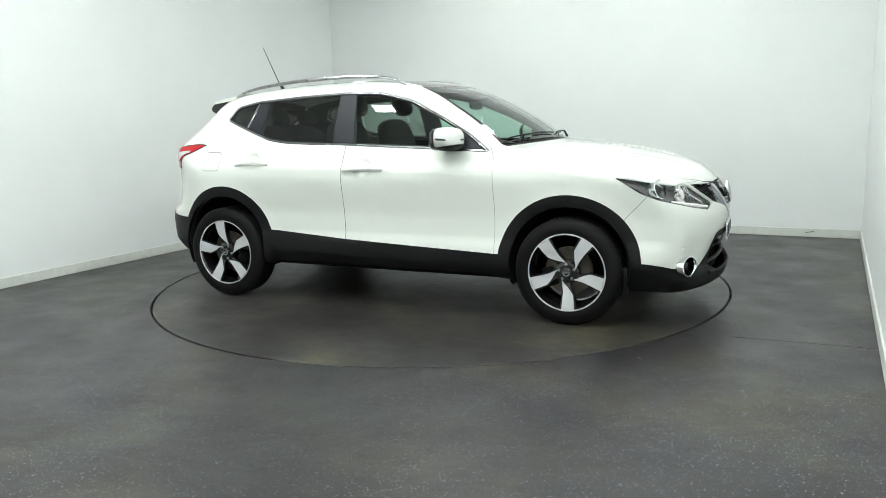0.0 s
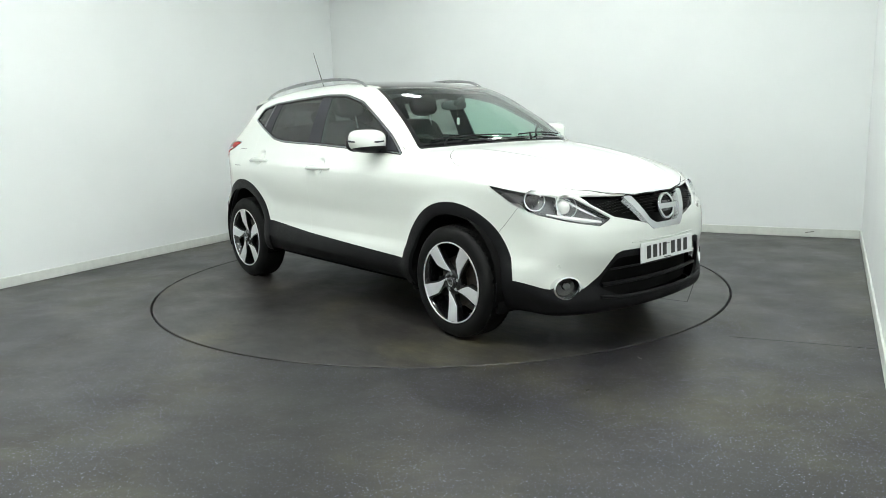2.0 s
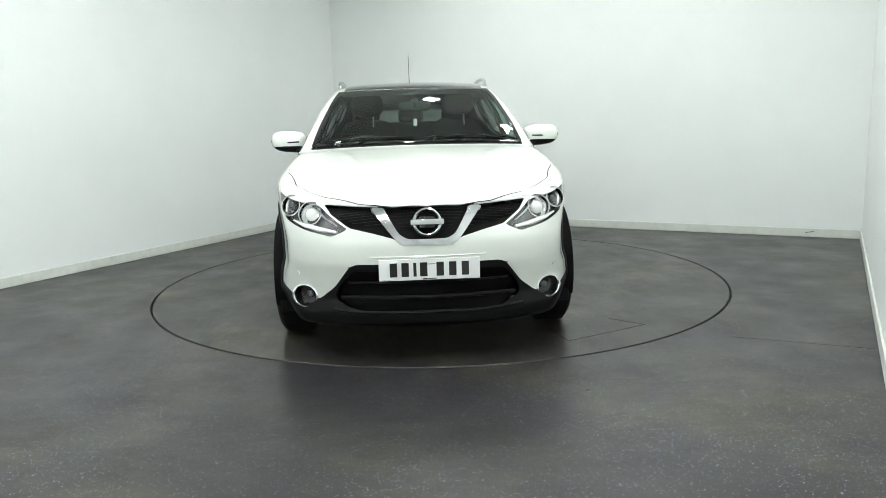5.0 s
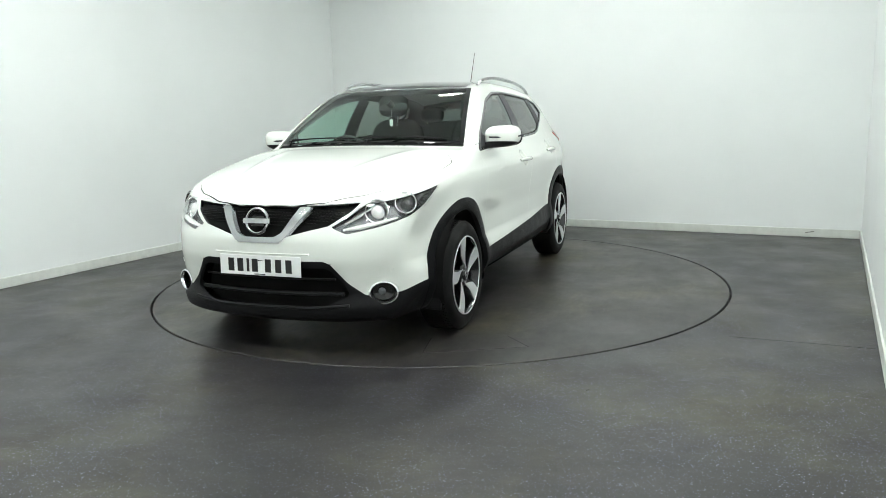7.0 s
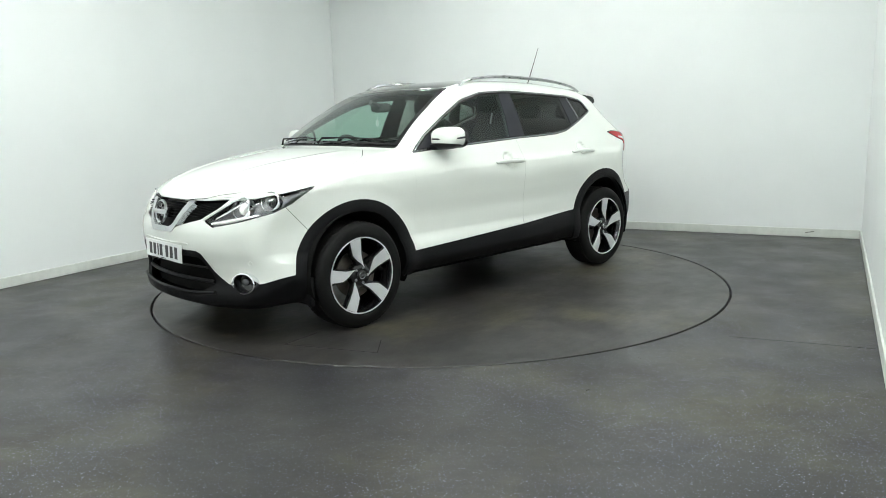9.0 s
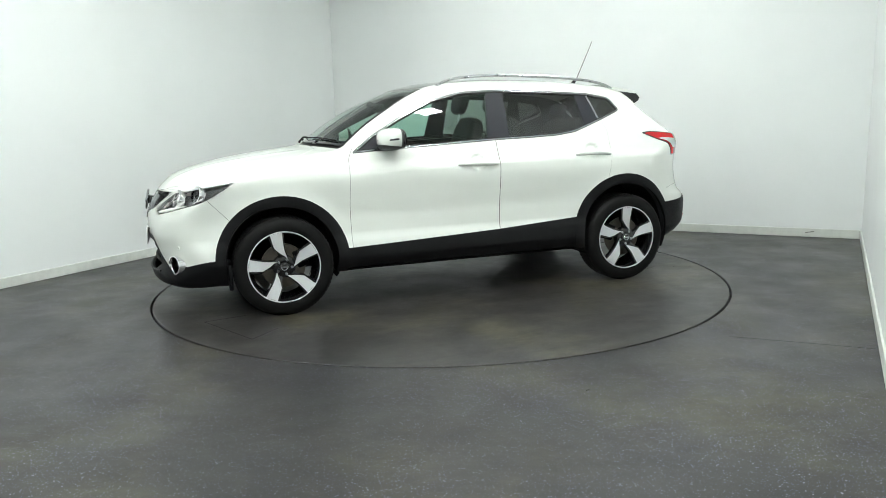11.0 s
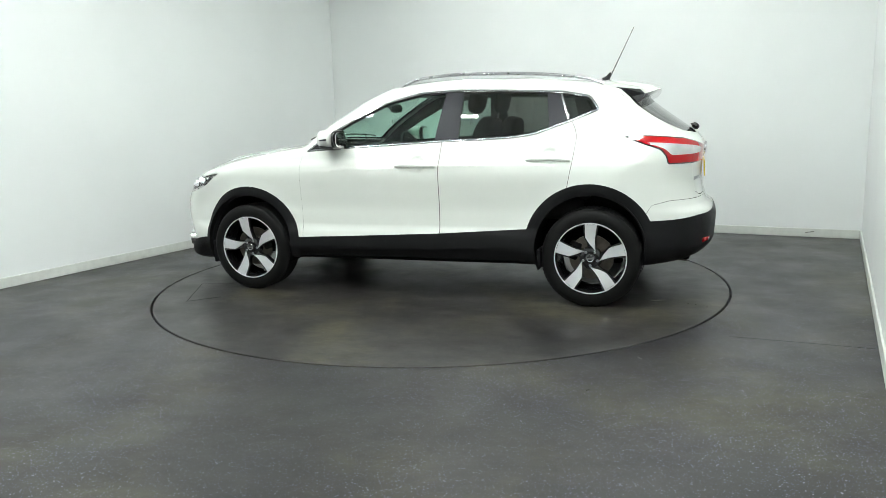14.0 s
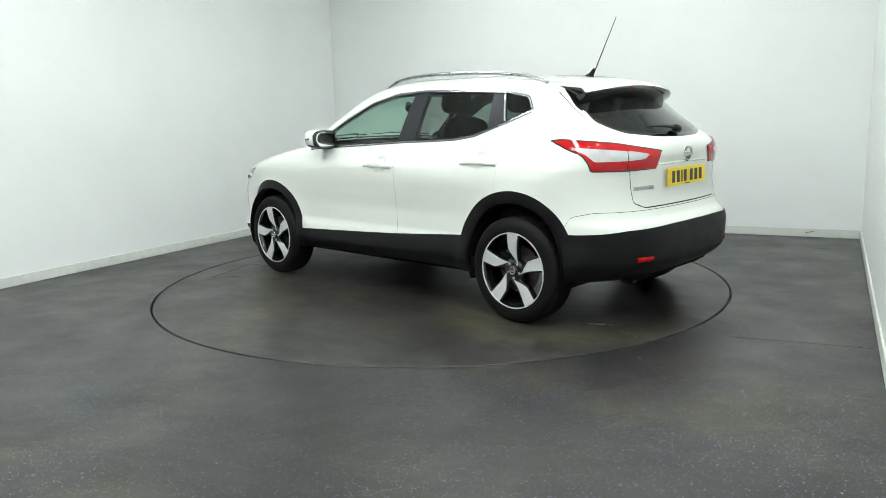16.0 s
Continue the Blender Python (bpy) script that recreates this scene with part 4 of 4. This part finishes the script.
# ---- mirrors, handles, wipers
for s in (1, -1):
    bm = ball((0, 0, 0), (.090, .124, .075), 3.0, 32, 20)
    for v in bm.verts:
        v.co.x *= 1 - .25 * max(v.co.y / .128, 0) ** 2
        v.co.z += .012 * (v.co.y / .128) * (1 if v.co.z < 0 else .3)
        if v.co.x < -.05:
            v.co.x = -.05 + (v.co.x + .05) * .15
        v.co = Vector((v.co.x + .555, v.co.y + .900, v.co.z + 1.140))
        v.co.y *= s
    lower = bm.copy()
    for b_, keep_up in ((bm, True), (lower, False)):
        bmesh.ops.bisect_plane(b_, geom=b_.verts[:] + b_.edges[:] + b_.faces[:], plane_co=(.57, 0, 1.100), plane_no=(-.12, 0, 1), clear_inner=keep_up, clear_outer=not keep_up)
    mirror = part("door_mirror", bm, M_PAINT, car, "white door mirror with a black foot", angle=60)
    part("mirror_foot", lower, M_CLAD, mirror, angle=60)
    part("mirror_stalk", moved(block((.52, .765, 1.062), (.635, .85, 1.10), .012), Matrix.Diagonal((1, s, 1, 1))), M_CLAD, mirror)
    part("indicator_strip", tube([(.636, s * .825, 1.137), (.644, s * .88, 1.135), (.627, s * .96, 1.135), (.587, s * 1.016, 1.139), (.53, s * 1.030, 1.144)], .0065, 8), M_PILLAR, mirror)
    part("mirror_rim", moved(ball((.490, .902, 1.140), (.018, .117, .070), 3.0), Matrix.Diagonal((1, s, 1, 1))), M_GLOSS, mirror)
    part("mirror_glass", moved(ball((.471, .902, 1.140), (.005, .098, .056), 3.0), Matrix.Diagonal((1, s, 1, 1))), M_MIRROR, mirror)
    for x0, x1, z in ((.035, -.21, .945), (-.91, -1.15, .993)):
        ends = [at_skin(x, .88, z - .004) for x in (x0 + .03, x1 - .03)]
        pts = [(ends[0][0].lerp(ends[1][0], k / 6), ends[0][1].lerp(ends[1][1], k / 6)) for k in range(7)]
        lift = (.002, .013, .019, .021, .019, .013, .002)
        handle = part("door_handle", tube([Vector((q.x + n_.x * k, s * (q.y + n_.y * k), q.z + n_.z * k)) for (q, n_), k in zip(pts, lift)],
                                          [.009, .014, .016, .016, .016, .015, .011], 12, None, 1.0), M_PAINT, car, "body-coloured door handle")
for y0, y1 in ((-.62, -.02), (.05, .60)):
    bm = bmesh.new()
    pts = []
    for t in np.linspace(0, 1, 9):
        y = y0 + (y1 - y0) * t
        x = .998 - .33 * y * y - .012 * math.sin(t * 3)
        pts.append((x, y, float(top_height(np.array([x]), np.array([y]))[0]) + .012))
    wiper = part("wiper", tube(pts, .005, 6), M_CLAD, car, "black windscreen wiper")
    part("arm", tube([pts[4], (pts[1][0] + .05, pts[1][1], pts[1][2] + .006), (pts[0][0] + .07, pts[0][1] + .05, pts[0][2] - .03)], [.004, .006, .009], 6), M_CLAD, wiper)

# ---- wheel housings
for ax, az, r0, r1 in ARCHES:
    for s in (1, -1):
        bm = bmesh.new()
        steps = [radians(-25 + 230 * k / 30) for k in range(31)]
        rows = []
        for a in steps:
            c, d = ax + (r0 + .012) * math.cos(a), az + (r0 + .012) * math.sin(a)
            rows.append([bm.verts.new((c, s * y, max(d, .22))) for y in (.46, .875)])
        hub = bm.verts.new((ax, s * .46, az))
        for a, b in zip(rows, rows[1:]):
            bm.faces.new((a[0], a[1], b[1], b[0]))
            bm.faces.new((a[0], b[0], hub))
        part("wheel_housing", bm, M_DARK, car)
    for s in (1, -1):
        x, z0 = (ax + .352, .185) if ax > 0 else (ax + .345, .235)
        part("wheel_deflector", block((x - .014, min(s * .62, s * .85), z0), (x + .014, max(s * .62, s * .85), .36), .006), M_CLAD, car)
bm = block((-1.95, -.45, .24), (1.95, .45, .40), .05)
part("floor_pan", bm, M_DARK, car)


# ---- wheels
def wheel(x, y, s, turn):
    """One alloy wheel; its axis is z until it is turned to the car's side."""
    hub = new("wheel")
    hub.parent = car
    R, half = .336, .105
    prof = [(.236, -half), (.262, -half - .004), (.300, -half - .002), (.322, -half + .012), (R - .002, -half + .032), (R, -.03), (R, .03), (R - .002, half - .032), (.322, half - .012),
            (.300, half + .002), (.262, half + .004), (.240, half - .004), (.236, half - .012)]
    tyre = part("tyre", lathe(prof, 72, closed=True), M_TYRE, hub, "black road tyre")
    bm_ = bmesh.new()
    for k in range(72):
        a = 2 * math.pi * k / 72
        for z0, tilt in ((-.062, .5), (-.022, -.4), (.022, .4), (.062, -.5)):
            block((R - .004, -.009, -.016), (R + .0012, .009, .016), bm=bm_, m=Matrix.Rotation(a, 4, "Z") @ Matrix.Translation((0, 0, z0)) @ Matrix.Rotation(tilt, 4, "X"))
    tagged(part("tread_block", bm_, M_TYRE, tyre, smooth=False), kind="stuff")
    rim = part("rim", lathe([(.243, half - .006), (.241, half + .002), (.236, half + .002), (.231, half - .006), (.222, half - .03), (.212, half - .06), (.205, -.02), (.212, -half + .01), (.240, -half + .004)], 72), M_RIM, hub, "gloss black alloy rim with machined faces")
    part("rim_lip", lathe([(.2425, half - .001), (.242, half + .0045), (.2365, half + .0045), (.234, half - .002)], 72), M_MACHINED, rim)
    part("brake_disc", lathe([(.150, .018), (.150, .030), (.075, .030), (.070, .050), (.001, .050)], 48), M_IRON, hub)
    part("caliper", moved(block((.085, -.06, -.01), (.165, .06, .055), .012), Matrix.Rotation(radians(200 if x > 0 else -20), 4, "Z")), M_DARK, hub)
    part("hub", lathe([(.078, half - .062), (.074, half - .022), (.060, half - .014), (.036, half - .016), (.034, half - .008), (.030, half - .005), (.001, half - .004)], 40), M_RIM, rim)
    cap = part("centre_cap", lathe([(.0175, half - .004), (.018, half - .001), (.022, half), (.024, half - .003)], 32), M_CHROME, rim, "small round chrome cap ring")
    part("cap_bar", block((-.026, -.006, half - .004), (.026, .006, half - .0005)), M_CHROME, cap, smooth=False)
    face = [(.2355, 9.8), (.2355, -9.8), (.19, -10.2), (.134, -11.8), (.112, -14), (.095, -17.5), (.078, -23), (.060, -33), (.074, -14), (.094, 2), (.118, 9.5), (.145, 14), (.19, 11.6)]
    dish = lambda r: half + .002 - .016 * max(0, (.235 - r) / .18) ** 1.3
    for k in range(5):
        a0 = turn + 72 * k
        bm_ = bmesh.new()
        up = [bm_.verts.new((r * math.cos(radians(a0 + a)), r * math.sin(radians(a0 + a)), dish(r))) for r, a in face]
        dn = [bm_.verts.new((v.co.x, v.co.y, v.co.z - .007)) for v in up]
        bm_.faces.new(up)
        for i in range(len(up)):
            j = (i + 1) % len(up)
            bm_.faces.new((up[i], dn[i], dn[j], up[j]))
        part("spoke_face", bm_, M_MACHINED, rim, "machined silver spoke face", smooth=False)
        bm_ = bmesh.new()
        body = [(.236, 13.5), (.236, -13), (.19, -13.5), (.134, -16), (.11, -19), (.075, -32), (.045, -50), (.045, 26), (.075, 12), (.11, 13), (.145, 18), (.19, 15.2)]
        up = [bm_.verts.new((r * math.cos(radians(a0 + a)), r * math.sin(radians(a0 + a)), dish(r) - .006)) for r, a in body]
        dn = [bm_.verts.new((v.co.x, v.co.y, v.co.z - .035)) for v in up]
        bm_.faces.new(up)
        for i in range(len(up)):
            j = (i + 1) % len(up)
            bm_.faces.new((up[i], dn[i], dn[j], up[j]))
        part("spoke", bm_, M_RIM, rim, smooth=False)
        a = radians(a0 + 38)
        part("wheel_nut", moved(lathe([(.010, -.012), (.010, .006), (.006, .010), (.001, .010)], 6), Matrix.Translation((.050 * math.cos(a), .050 * math.sin(a), half - .018))), M_SATIN, rim)
    hub.matrix_basis = Matrix.Translation((x, y, R)) @ (pose(0, 0, 0, -90, 0, 0) if s > 0 else pose(0, 0, 0, 90, 0, 0)) @ Matrix.Rotation(0, 4, "Z")
    return hub


WHEEL_X, WHEEL_Y = 1.317, .779
for x, s, turn in ((WHEEL_X, 1, 281), (-WHEEL_X, 1, 269), (WHEEL_X, -1, 56.5), (-WHEEL_X, -1, 98)):
    # turn: where the first spoke points, seen from outside
    wheel(x, s * WHEEL_Y, s, turn)


# ---- cabin
def seat(x, y, w, parent_name="front_seat", tall=1.0):
    st = part(parent_name, ball((x, y, .62), (.26, w, .10), 4), M_FABRIC, car, "black fabric seat")
    bm_ = ball((0, 0, .30), (.075, w, .34 * tall), 4)
    part("backrest", moved(bm_, Matrix.Translation((x - .22, y, .66)) @ pose(0, 0, 0, 0, -17, 0)), M_FABRIC, st)
    return st


for y in (.38, -.38):
    st = seat(-.12, y, .245)
    part("headrest", moved(ball((0, 0, .76), (.05, .135, .095), 3), Matrix.Translation((-.22, y, .66)) @ pose(0, 0, 0, 0, -15, 0)), M_FABRIC, st)
    part("headrest_post", moved(tube([(0, .05, .58), (0, .05, .70)], .007, 6), Matrix.Translation((-.22, y, .66)) @ pose(0, 0, 0, 0, -15, 0)), M_SATIN, st)
bench = seat(-.98, 0, .62, "rear_bench", .92)
for y in (.42, 0, -.42):
    part("headrest", moved(ball((0, 0, .68), (.045, .12, .07), 3), Matrix.Translation((-1.2, y, .66)) @ pose(0, 0, 0, 0, -17, 0)), M_FABRIC, bench)
part("parcel_shelf", block((-1.78, -.58, .98), (-1.38, .58, 1.0), .008), M_TRIMIN, car)
bm = ball((.74, 0, .90), (.26, .72, .165), 3.5)
dash = part("dashboard", bm, M_TRIMIN, car, "charcoal dashboard")
part("binnacle", ball((.60, -.37, 1.03), (.12, .17, .055), 3), M_TRIMIN, dash)
m = Matrix.Translation((.40, -.37, .985)) @ pose(0, 0, 0, 0, -66, 0)
ring = bmesh.new()
loop = [Vector((.185 * math.cos(a), .185 * math.sin(a), 0)) for a in np.linspace(0, 2 * math.pi, 37)]
sw = part("steering_wheel", moved(tube(loop, .016, 10, ring), m), M_TRIMIN, car, "black steering wheel")
part("boss", moved(ball((0, 0, -.01), (.07, .075, .03), 3), m), M_TRIMIN, sw)
for a in (90, 270, 180):
    part("spoke", moved(tube([(0, 0, -.005), (.18 * math.cos(radians(a)), .18 * math.sin(radians(a)), 0)], .014, 8), m), M_SATIN, sw)
mir = part("rear_view_mirror", ball((.40, 0, 1.365), (.018, .12, .035), 3), M_TRIMIN, car)
part("mirror_bracket", tube([(.42, 0, 1.375), (.50, 0, 1.405)], .022, 8), M_TRIMIN, mir)
part("air_freshener", block((.44, -.013, 1.225), (.446, .013, 1.275), .005), M_PLATE_W, car, "pale hanging air freshener")
part("air_freshener_string", tube([(.443, 0, 1.275), (.43, 0, 1.345)], .0008, 5), M_PLATE_W, car)

# everything of the car hangs at its place on the turntable
for child in car.children:
    child.matrix_basis = (OFF_WHEEL if child.name.startswith("wheel") and not child.data else OFF) @ child.matrix_basis


# ---------------------------------------------------------------- turning of the turntable and of the car on it
def motions():
    rows = [(k / 10, pose(0, 0, 0, 0, 0, -24.5895 - 1.24694 * k)) for k in range(161)]
    walk(turntable, rows)
    walk(car, rows)


motions()
